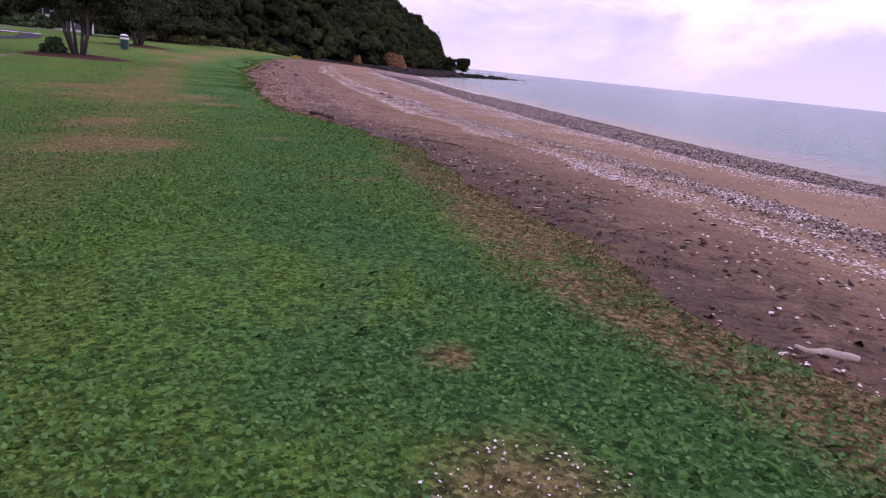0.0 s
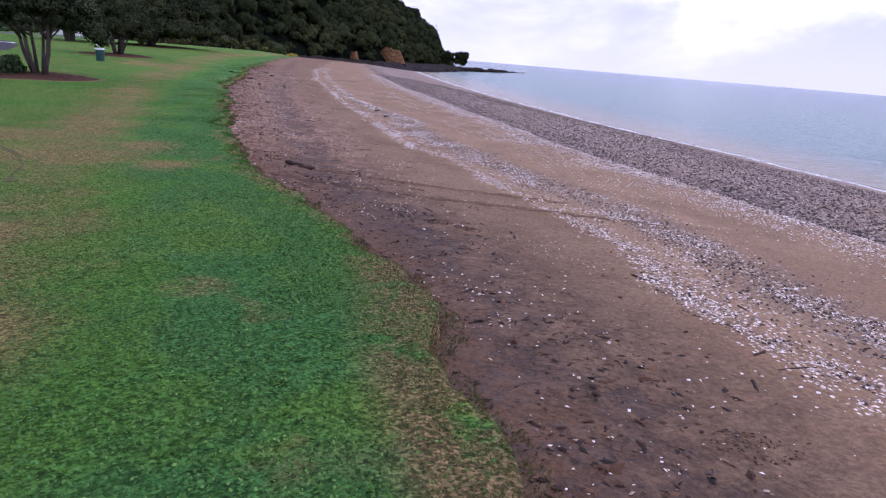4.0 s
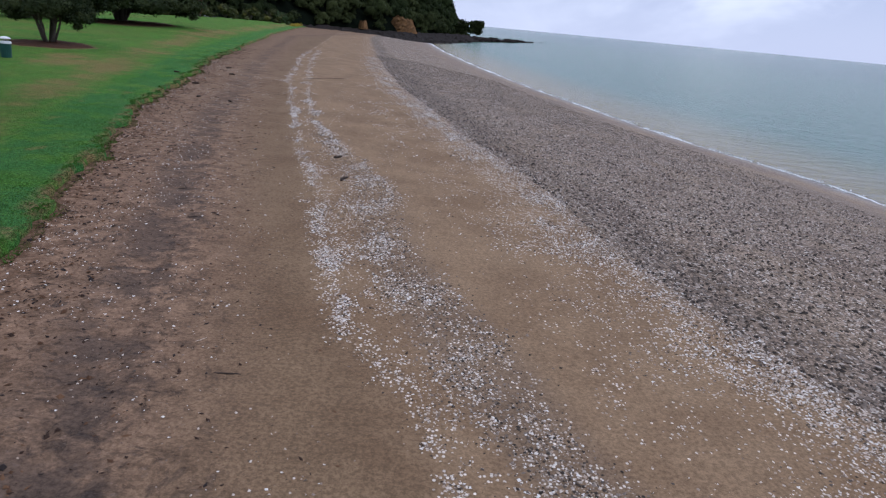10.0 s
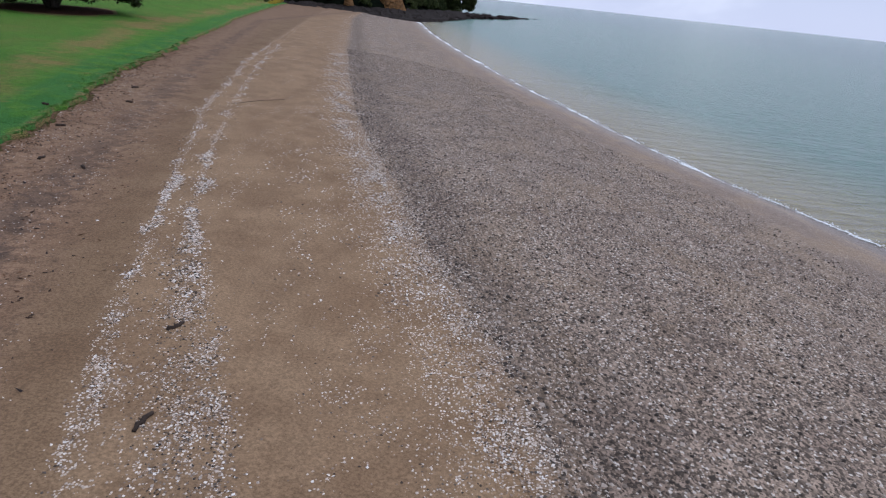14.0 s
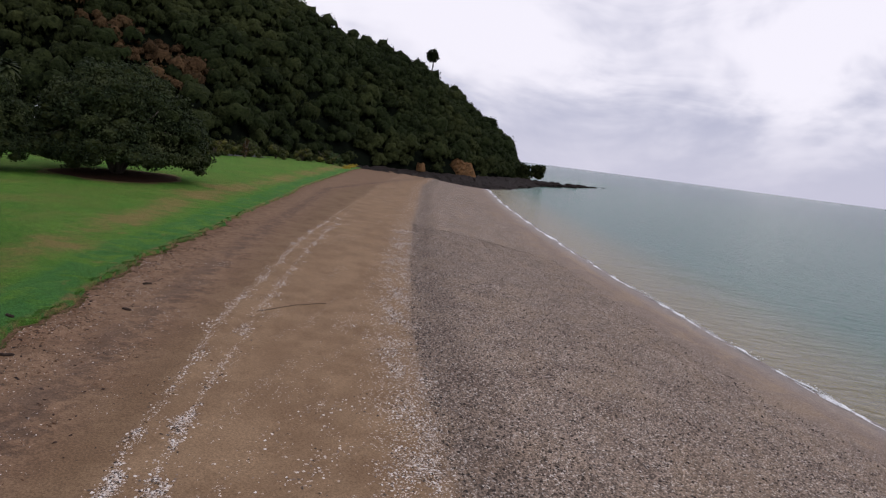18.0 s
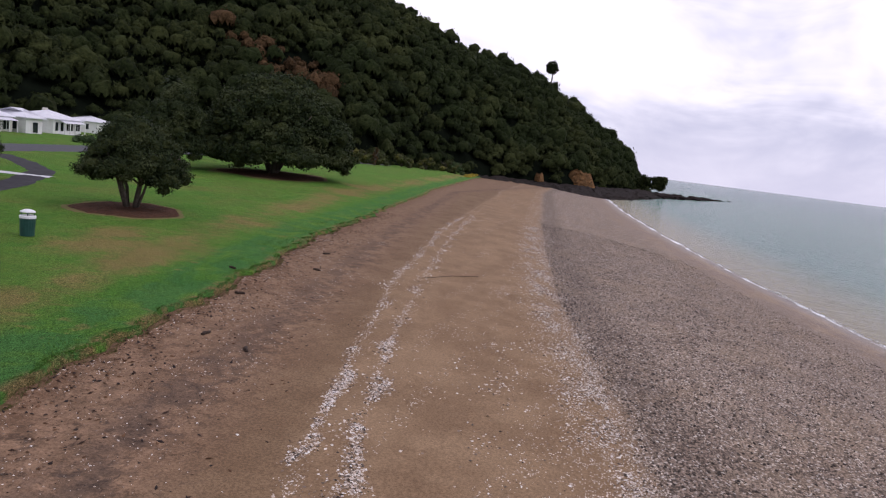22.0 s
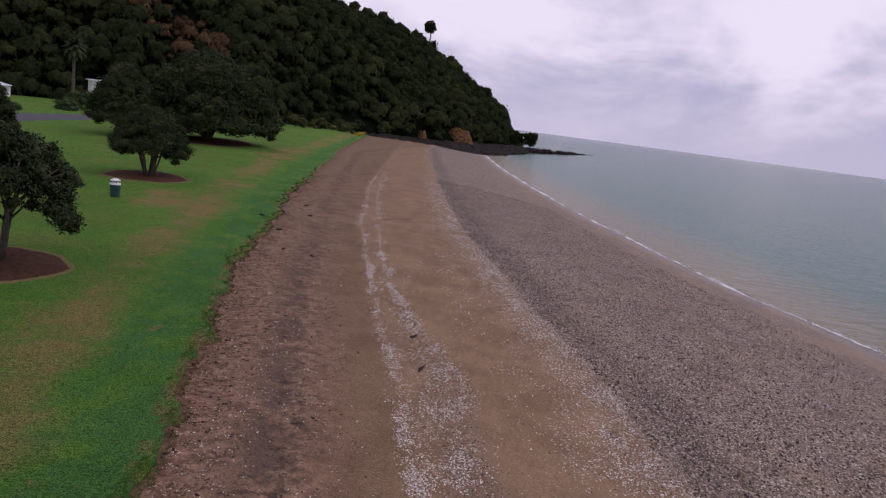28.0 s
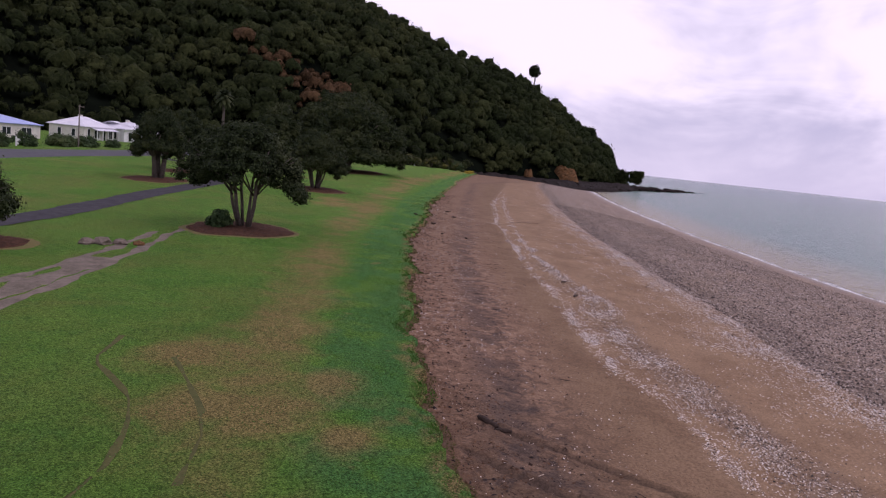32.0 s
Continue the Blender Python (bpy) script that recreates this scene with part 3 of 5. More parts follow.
COLS = np.concatenate([[-.9, -.4], np.arange(0, 9, .14), np.arange(9, 30, .5), [31, 33, 36, 40, 50, 70, 110]])
Y, U = np.meshgrid(ROWS, COLS, indexing="ij")
Xg = edge_x(Y) + U
Zg = beach_z(Xg, Y)
Zg[:, 0] -= .1
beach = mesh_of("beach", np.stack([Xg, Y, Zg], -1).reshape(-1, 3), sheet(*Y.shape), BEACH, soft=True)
shore_attr(beach, Xg.ravel(), Y.ravel())
tagged(beach, "brown sand beach with shell lines and dark pebbles", "beach", kind="structure")

ys = np.concatenate([[-3000, -800, -300, -100], np.arange(-20, 200, 5), [230, 300, 420, 700, 1500, 4800]])
off = np.concatenate([[-6, -1, 0, 1, 3, 6, 10, 16, 25, 40, 70, 120, 250, 500, 1200, 2500, 4800]])
Y, U = np.meshgrid(ys, off, indexing="ij")
Xs = along(WATER, np.clip(Y, -300, 420)) + U - np.clip(Y - 420, 0, None) * .8
water = mesh_of("water", np.stack([Xs, Y, np.full(Y.shape, SEA)], -1).reshape(-1, 3), sheet(*Y.shape), SEAM, soft=True)
a = water.data.attributes.new("wet", "FLOAT", "POINT")
a.data.foreach_set("value", U.astype(np.float32).ravel())
tagged(water, "calm milky grey-green sea under cloud", "sea", kind="structure")

# foam: broken white ribbons where the small waves end
V, F = [], []
for lane, (shift, fat, k0) in enumerate(((-.1, 1.0, 0.0), (-.45, .5, 7.0))):
    ys_ = np.concatenate([np.arange(-5, 70, .16), np.arange(70, 190, .5)])
    last = False
    for yy in ys_:
        q = noise.noise(Vector((yy * .21, k0, 0))) + .7 * noise.noise(Vector((yy * .9, k0, 3))) + .5 * noise.noise(Vector((yy * 3.1, k0, 5)))
        wdt = fat * (.055 + .17 * q) * (1 + yy * .012) - lane * .03
        if wdt > .012:
            xw = along(WATER, yy) + shift + .25 * wob(yy, .35) + .08 * wob(yy, 1.9) + .05 * noise.noise(Vector((yy * 4, 1 + lane, 0)))
            V += [(xw - wdt, yy, SEA + .042), (xw, yy, SEA + .055), (xw + wdt * .8, yy, SEA + .02)]
            if last:
                i = len(V) - 6
                F += [(i, i + 1, i + 4, i + 3), (i + 1, i + 2, i + 5, i + 4)]
        last = wdt > .012
foam = mesh_of("foam", V, F, FOAM, soft=True)
tagged(foam, "thin white foam along the waterline", "foam", kind="stuff")


# ---------------------------------------------------------------- strips that lie on the lawn
def strip(name, line, wide, mat, lift, label, category, ragged=0.0, seed=1):
    r = np.random.default_rng(seed)
    pts = np.array(line, float)
    d = np.concatenate([[0], np.cumsum(np.hypot(*np.diff(pts, axis=0).T))])
    s = np.arange(0, d[-1], .4)
    x, y = np.interp(s, d, pts[:, 0]), np.interp(s, d, pts[:, 1])
    tx, ty = np.gradient(x), np.gradient(y)
    L = np.hypot(tx, ty)
    nx, ny = -ty / L, tx / L
    V = []
    for k in (-1, -.5, 0, .5, 1):
        w = wide / 2 * k * (1 + .35 * ragged / wide * wob(s, .9, seed)) + (ragged * .5 * wob(s, 2.1, seed + k) if abs(k) == 1 else 0)
        px, py = x + nx * w, y + ny * w
        V.append(np.stack([px, py, lawn_z(px, py) + lift * (1 if abs(k) < 1 else .2)], -1))
    V = np.stack(V, 1)
    ob = mesh_of(name, V.reshape(-1, 3), sheet(len(s), 5), mat, soft=True)
    return tagged(ob, label, category, kind="structure")


strip("road", ((-28, -30), (-34, 5), (-40, 34), (-43, 50), (-44.5, 62), (-46.5, 80), (-48, 105), (-48, 125), (-46, 150)), 5.2, ASPHALT, .03,
      "grey asphalt road behind the lawn", "road")
strip("path", ((-40, 61), (-36, 59), (-31.5, 56), (-27.6, 50.5), (-25, 45), (-23.1, 36.5), (-20.5, 27.5), (-19.4, 20), (-19.6, 8)), 1.35, TARSEAL, .035,
      "dark asphalt drive curving across the lawn", "path", .1)
strip("dirt_track", ((-11.5, 14), (-12.9, 19.5), (-14.1, 23.5), (-15.6, 27.6), (-16.0, 29.2)), .27, DIRT, .004, "pale muddy wheel rut in the lawn", "dirt track", .26, 2)
strip("dirt_track", ((-13.2, 14), (-14.2, 20.5), (-15.0, 24.0), (-16.1, 27.5)), .27, DIRT, .004, "pale muddy wheel rut in the lawn", "dirt track", .26, 3)
strip("dirt_track", ((-12.2, 14), (-13.5, 19.8), (-14.3, 22.6)), .7, DIRT, .003, "pale muddy ground between the wheel ruts", "dirt track", .5, 4)
for i, line in enumerate((((-9.4, 17.2), (-8.9, 15.9), (-8.26, 15.5), (-7.5, 14.9), (-6.84, 14.05), (-6.4, 13.1), (-6.2, 12.0)), ((-8.0, 16.6), (-7.3, 15.9), (-6.5, 15.0), (-5.9, 14.1), (-5.5, 13.0)))):
    strip("wheel_mark", line, .07, MUD, .002, "dark curved wheel mark pressed into the lawn", "wheel mark", .07, 6 + i)
strip("pavement", ((-32.6, 53.0), (-29.2, 54.4)), .75, CONCRETE, .05, "pale concrete strip across the drive", "pavement", .05)


# ---------------------------------------------------------------- foliage
def leaf_quads(centres, size, r, flat=.6, aspect=.55, out=None, loose=.7):
    """One leaf (a rhomb) at each centre; its face looks roughly along out, or anywhere."""
    k = len(centres)
    if out is None:
        a = r.normal(size=(k, 3))
        a[:, 2] *= flat
    else:
        face = out + loose * r.normal(size=(k, 3))
        a = np.cross(face, r.normal(size=(k, 3)))
    a /= np.linalg.norm(a, axis=1)[:, None] + 1e-9
    b = np.cross(a, r.normal(size=(k, 3)) if out is None else face)
    b /= np.linalg.norm(b, axis=1)[:, None] + 1e-9
    s = size * (.6 + .8 * r.random((k, 1)))
    V = np.stack([centres - a * s, centres + b * s * aspect, centres + a * s, centres - b * s * aspect], 1)
    return V.reshape(-1, 3), np.arange(4 * k).reshape(-1, 4)


def clumps(centres, radius, per, size, r, flat=.6):
    """Leaves gathered in small clumps round each centre, facing outwards."""
    k = len(centres)
    d = r.normal(size=(k, per, 3))
    d /= np.linalg.norm(d, axis=2)[..., None]
    rad = np.asarray(radius).reshape(-1, 1, 1) * r.random((k, per, 1)) ** .4
    d[..., 2] = d[..., 2] * .7 + .1
    return leaf_quads((centres[:, None] + d * rad).reshape(-1, 3), size, r, flat, out=(d + np.array((0, 0, .3))).reshape(-1, 3), loose=.5)


def tube(bm, pts, radii, sides=7):
    rings = []
    for i, p in enumerate(pts):
        d = (Vector(pts[min(i + 1, len(pts) - 1)]) - Vector(pts[max(i - 1, 0)])).normalized()
        q = d.to_track_quat("Z", "Y").to_matrix()
        rings.append([bm.verts.new(Vector(p) + q @ Vector((math.cos(t) * radii[i], math.sin(t) * radii[i], 0)))
                      for t in [2 * math.pi * j / sides for j in range(sides)]])
    for a, b in zip(rings, rings[1:]):
        for j in range(sides):
            bm.faces.new((a[j], a[(j + 1) % sides], b[(j + 1) % sides], b[j]))
    bm.faces.new(rings[-1])
    bm.faces.new(rings[0][::-1])


BALL = bmesh.new()
bmesh.ops.create_icosphere(BALL, subdivisions=2, radius=1)
BV = np.array([v.co[:] for v in BALL.verts])
BF = np.array([[v.index for v in f.verts] for f in BALL.faces])
BALL.free()


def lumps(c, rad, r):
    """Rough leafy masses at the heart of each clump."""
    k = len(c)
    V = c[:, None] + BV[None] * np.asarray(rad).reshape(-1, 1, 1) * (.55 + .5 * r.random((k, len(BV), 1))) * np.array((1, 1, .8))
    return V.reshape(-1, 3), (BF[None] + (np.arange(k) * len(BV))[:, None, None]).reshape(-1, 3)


def tree(place, wide, tall, under, stems, seed, label, count, per=190, leaf=.045, clump=.36, shift=(0, 0), droop=()):
    """A spreading coastal tree: several leaning stems, limbs and a domed crown of leaf clumps."""
    r = np.random.default_rng(seed)
    ob = thing("tree", place, label, "tree", "trees on the lawn")
    bm = bmesh.new()
    rx, ry = wide[0] / 2, wide[1] / 2
    sx, sy = shift
    for i in range(stems):
        a = 2 * math.pi * i / stems + r.random() * .7
        reach = .35 + .4 * r.random()
        tip = Vector((sx + math.cos(a) * rx * reach, sy + math.sin(a) * ry * reach, under + (tall - under) * (.45 + .2 * r.random())))
        foot = Vector((math.cos(a) * .16, math.sin(a) * .16, -.15))
        mid = foot.lerp(tip, .5) + Vector((0, 0, .08 * tall))
        mid.x *= .8
        mid.y *= .8
        R = .03 * tall * (.7 + .5 * r.random()) * (1.3 if stems < 5 else .75)
        tube(bm, (foot, foot.lerp(mid, .55) + Vector((r.normal() * .05, r.normal() * .05, 0)), mid, tip), (R, R * .8, R * .6, R * .22))
        for j in range(3):
            b = a + (j - 1) * .7 + r.normal() * .2
            end = Vector((sx + math.cos(b) * rx * (.75 + .15 * r.random()), sy + math.sin(b) * ry * (.75 + .15 * r.random()), under + (tall - under) * (.12 + .35 * r.random())))
            st = foot.lerp(mid, .75) if j != 1 else mid
            tube(bm, (st, st.lerp(end, .55) + Vector((0, 0, .05 * tall)), end), (R * .5, R * .32, R * .12), 5)
    part("trunk", bm, BARK, ob, soft=True)
    th = r.random(count) * 2 * np.pi
    h = r.random(count) ** .8
    lump = 1 + .13 * np.sin(th * 3 + seed) + .09 * np.sin(th * 5 + 2 * seed) + .06 * np.sin(th * 9 + h * 6)
    prof = np.sqrt(np.clip(1 - h ** 1.6, 0, 1)) * (.86 + .28 * np.minimum(1, h * 5 + .4))
    depth = 1 - .35 * r.random(count) ** 2
    prof, h2 = prof * depth * lump * .78, h * (1 - .12 * r.random(count)) * (1 + .07 * np.sin(th * 4 + seed * 1.3))
    c = np.stack([sx + np.cos(th) * rx * prof, sy + np.sin(th) * ry * prof, under + h2 * (tall - under - clump * .5)], -1)
    base = r.random(count // 4)
    tb = r.random(count // 4) * 2 * np.pi
    q = np.sqrt(base) * .9
    c = np.concatenate([c, np.stack([sx + np.cos(tb) * rx * q, sy + np.sin(tb) * ry * q, under + .25 + .35 * (tall - under) * (1 - q) + .2 * r.random(count // 4)], -1)])
    for (dx, dy, dz, rad, k) in droop:
        c = np.concatenate([c, np.array((dx, dy, dz)) + r.normal(size=(k, 3)) * rad * .5])
    rad = clump * (.6 + .8 * r.random(len(c)))
    V, F = clumps(c, rad, per, leaf, r)
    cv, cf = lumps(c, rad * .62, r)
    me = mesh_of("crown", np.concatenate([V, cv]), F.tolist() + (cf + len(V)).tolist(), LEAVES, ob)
    # inner lumps take a darker leaf material: crown shade put into the colour
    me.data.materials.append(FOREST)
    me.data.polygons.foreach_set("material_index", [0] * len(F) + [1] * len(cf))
    me.data.update()
    return ob


def shrub(place, wide, tall, seed, label, mat=BUSHY, name="shrub", per=60, count=30, leaf=.07, group=""):
    r = np.random.default_rng(seed)
    ob = thing(name, place, label, "shrub", group)
    bm = bmesh.new()
    for i in range(5):
        a = i * 1.26 + r.random()
        tube(bm, ((0, 0, -.1), (math.cos(a) * wide * .1, math.sin(a) * wide * .1, tall * .4), (math.cos(a) * wide * .3, math.sin(a) * wide * .3, tall * .75)), (.03 * tall, .02 * tall, .008 * tall), 5)
    part("stem", bm, BARK, ob)
    d = r.normal(size=(count, 3))
    d /= np.linalg.norm(d, axis=1)[:, None]
    d[:, 2] = np.abs(d[:, 2])
    c = d * np.array((wide / 2, wide / 2, tall)) * (.45 + .4 * r.random((count, 1)))
    c[:, 2] += .08 * tall
    rad = wide * .16 * (.7 + .6 * r.random(count))
    V, F = clumps(c, rad, per, leaf, r)
    cv, cf = lumps(c, rad * .6, r)
    mesh_of("foliage", np.concatenate([V, cv]), F.tolist() + (cf + len(V)).tolist(), mat, ob)
    return ob


def lz(x, y):
    return float(lawn_z(np.array(x), np.array(y)))


def bed(x, y, rx, ry, seed, label):
    """A slightly raised round bed of bark mulch with a ragged rim."""
    r = np.random.default_rng(seed)
    V, F = [(x, y, lz(x, y) + .10)], []
    m = 40
    for k, f in enumerate((.35, .7, .92, 1.04)):
        for j in range(m):
            a = 2 * math.pi * j / m
            w = f * (1 + .05 * math.sin(3 * a + seed) + .03 * math.sin(7 * a) + .02 * r.normal())
            px, py = x + math.cos(a) * rx * w, y + math.sin(a) * ry * w
            V.append((px, py, lz(px, py) + (.09, .065, .035, -.02)[k] + .01 * r.normal() * (k < 3)))
    for j in range(m):
        F.append((0, 1 + j, 1 + (j + 1) % m))
        for k in range(3):
            a, b = 1 + k * m + j, 1 + k * m + (j + 1) % m
            F.append((a, a + m, b + m, b))
    ob = mesh_of("garden_bed", V, F, MULCH, soft=True)
    ring = []
    for j in range(m):
        a = 2 * math.pi * j / m
        for f, up in ((.98, .012), (1.17 + .05 * r.normal(), -.01)):
            w = f * (1 + .05 * math.sin(3 * a + seed) + .03 * math.sin(7 * a))
            px, py = x + math.cos(a) * rx * w, y + math.sin(a) * ry * w
            ring.append((px, py, lz(px, py) + up))
    mesh_of("rim", ring, [(2 * j, 2 * j + 1, (2 * j + 3) % (2 * m), (2 * j + 2) % (2 * m)) for j in range(m)], RIM, ob, "dry yellowish grass rim", soft=True)
    return tagged(ob, label, "garden bed", "beds under the trees")


bed(-14.5, 30.0, 1.9, 1.95, 1, "round bed of reddish bark mulch under a tree")
bed(-20.1, 49.0, 2.05, 2.15, 2, "round bed of reddish bark mulch under a tree")
bed(-28.6, 76.5, 4.0, 5.4, 3, "wide bare bed of leaf litter under a big tree")
bed(-27.4, 42.9, 1.8, 2.0, 4, "round bed of reddish bark mulch under a tree")
bed(-17.7, 22.0, 1.2, 1.2, 5, "small bed of bark mulch beside the drive")
bed(-30.5, 49.9, 1.6, 1.6, 6, "round bed of reddish bark mulch under a tree")
tree((-14.5, 30.3, lz(-14.5, 30.3) + .03), (4.3, 4.3), 3.9, 1.75, 6, 11, "many-stemmed coastal tree with a dark flat-topped crown", 210, shift=(-.15, 0),
     droop=((1.85, -.1, 1.8, .35, 9), (2.15, -.2, 1.5, .25, 6), (-1.8, -.4, 1.6, .45, 8)))
tree((-20.1, 49.2, lz(-20.1, 49.2) + .03), (4.3, 4.3), 3.75, 1.2, 7, 12, "low rounded coastal tree with dark leaves on a mulch bed", 230, clump=.42, droop=((1.65, 0, 1.25, .3, 7), (-1.65, .3, 1.3, .3, 6)))
tree((-28.9, 76.5, lz(-28.9, 76.5) + .02), (13.0, 13.0), 8.2, .95, 9, 13, "big spreading coastal tree with a broad domed crown", 620, per=150, leaf=.10, clump=.9)
tree((-27.4, 43.0, lz(-27.4, 43.0) + .03), (3.2, 3.2), 4.2, 1.3, 4, 14, "small rounded coastal tree near the road", 150)
tree((-17.9, 21.8, lz(-17.9, 21.8) + .02), (2.4, 2.4), 2.8, .5, 4, 15, "small dark bushy tree beside the drive", 90)
tree((-30.5, 50.1, lz(-30.5, 50.1)), (3.8, 3.8), 4.2, 1.0, 4, 16, "small dark coastal tree near the road", 150)
tree((-33.2, 69.5, lz(-33.2, 69.5)), (5.4, 5.4), 6.0, 1.0, 4, 17, "dark upright tree beside the road", 220, leaf=.07, clump=.6)
shrub((-15.1, 29.6, lz(-15.1, 29.6) + .05), 1.0, .75, 5, "low dark shrub at the foot of a tree")
shrub((-36.5, 168, lz(-36.5, 168)), 4.4, 3.0, 6, "rounded dark shrub at the end of the lawn", leaf=.16)

# ---------------------------------------------------------------- wooded headland
HILL = ((-100, 88, 190, 34), (-75, 90, 210, 44), (-62, 98, 230, 49), (-49, 106, 245, 52.5), (-43, 112, 255, 53.7), (-39, 118, 258, 55), (-30, 118, 260, 59.5), (-25.6, 122, 262, 58.6),
        (-22.3, 128, 262, 59.5), (-19.7, 136, 263, 55.5), (-17.5, 146, 264, 52), (-15, 158, 266, 46.8), (-13, 166, 268, 44.8), (-11, 172, 270, 43.5),
        (-9.6, 175, 272, 40.4), (-7.9, 178, 274, 39.0), (-5.8, 184, 279, 33.2), (-3.3, 198, 283, 26.4), (-.8, 228, 288, 19.5), (.1, 240, 289, 15.5), (.7, 250, 290, 9.5), (1.6, 258, 291, 4), (2.6, 264, 292, -1))
HAZ, HBASE, HRIDGE, HTALL = (np.array([h[i] for h in HILL], float) for i in range(4))
HTALL = np.where(HTALL > 5, HTALL - 3.4 * np.clip(HTALL / 25, .3, 1), HTALL)
OX, OY = -1.5, 27.0


def hill_point(az, s):
    """A point of the headland's ground: s = 0 at its foot, 1 on the ridge."""
    b, d, h = np.interp(az, HAZ, HBASE), np.interp(az, HAZ, HRIDGE), np.interp(az, HAZ, HTALL)
    dist = b + (d - b) * s
    z = (h + 1) * np.where(s <= 1, np.sin(np.clip(s, 0, 1) * np.pi / 2) ** .82, 1 - np.clip(s - 1, 0, None) ** 1.5) - 1 - 3.2 * smooth(s * 6)
    bumpy = 1.6 * np.sin(az * .55 + s * 5) * np.sin(s * 9 + az * .21) * smooth(s * 3) * np.clip(h / 20, 0, 1)
    a = np.radians(az)
    return np.stack([OX + np.sin(a) * dist, OY + np.cos(a) * dist, np.maximum(z + bumpy, -1.6)], -1)


az = np.concatenate([np.arange(-100, -20, 2), np.arange(-20, 3, .5)])
ss = np.concatenate([np.linspace(0, .3, 9), np.linspace(.36, 1, 12), [1.15, 1.4, 1.8]])
A, S = np.meshgrid(az, ss, indexing="ij")
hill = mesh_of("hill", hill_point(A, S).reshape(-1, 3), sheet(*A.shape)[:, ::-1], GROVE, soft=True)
tagged(hill, "steep dark wooded headland above the bay", "hill", kind="structure")

r = np.random.default_rng(21)
pa, psn = [], []
for _ in range(14500):
    az1 = -60 + 62 * r.random() ** .85
    s1 = r.random()
    b, d = np.interp(az1, HAZ, HBASE), np.interp(az1, HAZ, HRIDGE)
    if r.random() < max(.5 if az1 > -50 else .3, (b + (d - b) * s1) / 290):
        pa.append(az1)
        psn.append(s1 ** .9 * 1.02)
pa, psn = np.array(pa), np.array(psn)
clear = ~((psn < .13) & ((np.abs(pa + 3.7) < 1.3) | (np.abs(pa + 7.0) < .6)))
pa, psn = pa[clear], psn[clear]
seat = hill_point(pa, psn)
tops = r.random(len(pa)) < .07
size = (.85 + 1.75 * r.random(len(pa)) ** 2.2) * np.where(tops, 1.35, 1) * np.clip(np.interp(pa, HAZ, HTALL) / 14, .35, 1)
seat[:, 2] += np.where(tops, 1.6 * r.random(len(pa)), 0) * np.clip(np.interp(pa, HAZ, HTALL) / 20, 0, 1)
brown = (np.abs(pa + 28.8 + 1.5 * np.sin(psn * 30)) < 3.4) & (psn > .115) & (psn < .25) & (r.random(len(pa)) < .8)
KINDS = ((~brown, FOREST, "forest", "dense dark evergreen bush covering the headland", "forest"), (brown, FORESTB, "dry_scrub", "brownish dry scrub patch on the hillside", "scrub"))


def crown_shape(d, seat):
    """Lobed outline of a crown in the direction d."""
    return 1 + .18 * np.sin(d[..., 0:1] * 4 + seat[:, None, 0:1] * 3) * np.sin(d[..., 1:2] * 4 + seat[:, None, 1:2]) + .07 * np.sin(d[..., 0:1] * 11 + d[..., 2:3] * 9 + seat[:, None, 1:2] * 5)


def leaf_sprays(sel, per, grow, least):
    """Loose leaves over the crowns that sel picks."""
    k = int(sel.sum())
    d = r.normal(size=(k, per, 3))
    d /= np.linalg.norm(d, axis=2)[..., None]
    d[..., 2] = np.abs(d[..., 2]) * 1.1 - .15
    g = size[sel][:, None, None]
    cen = seat[sel][:, None] + np.array((0, 0, .95)) * g + d * g * crown_shape(d, seat[sel]) * (.72 + .3 * r.random((k, per, 1)))
    return leaf_quads(cen.reshape(-1, 3), np.repeat(grow * size[sel] + least, per)[:, None], r, .7, .8, d.reshape(-1, 3), .5)


# leafy lumps: the closed body of each crown
ico = bmesh.new()
bmesh.ops.create_icosphere(ico, subdivisions=3, radius=1)
bmesh.ops.delete(ico, geom=[f for f in ico.faces if f.calc_center_median().z < -.25], context="FACES")
ico.verts.index_update()
iv = np.array([v.co[:] for v in ico.verts])
jf = np.array([[v.index for v in f.verts] for f in ico.faces])
ico.free()
ico = bmesh.new()
bmesh.ops.create_icosphere(ico, subdivisions=2, radius=1)
bmesh.ops.delete(ico, geom=[f for f in ico.faces if f.calc_center_median().z < -.25], context="FACES")
ico.verts.index_update()
iv2 = np.array([v.co[:] for v in ico.verts])
jf2 = np.array([[v.index for v in f.verts] for f in ico.faces])
ico.free()
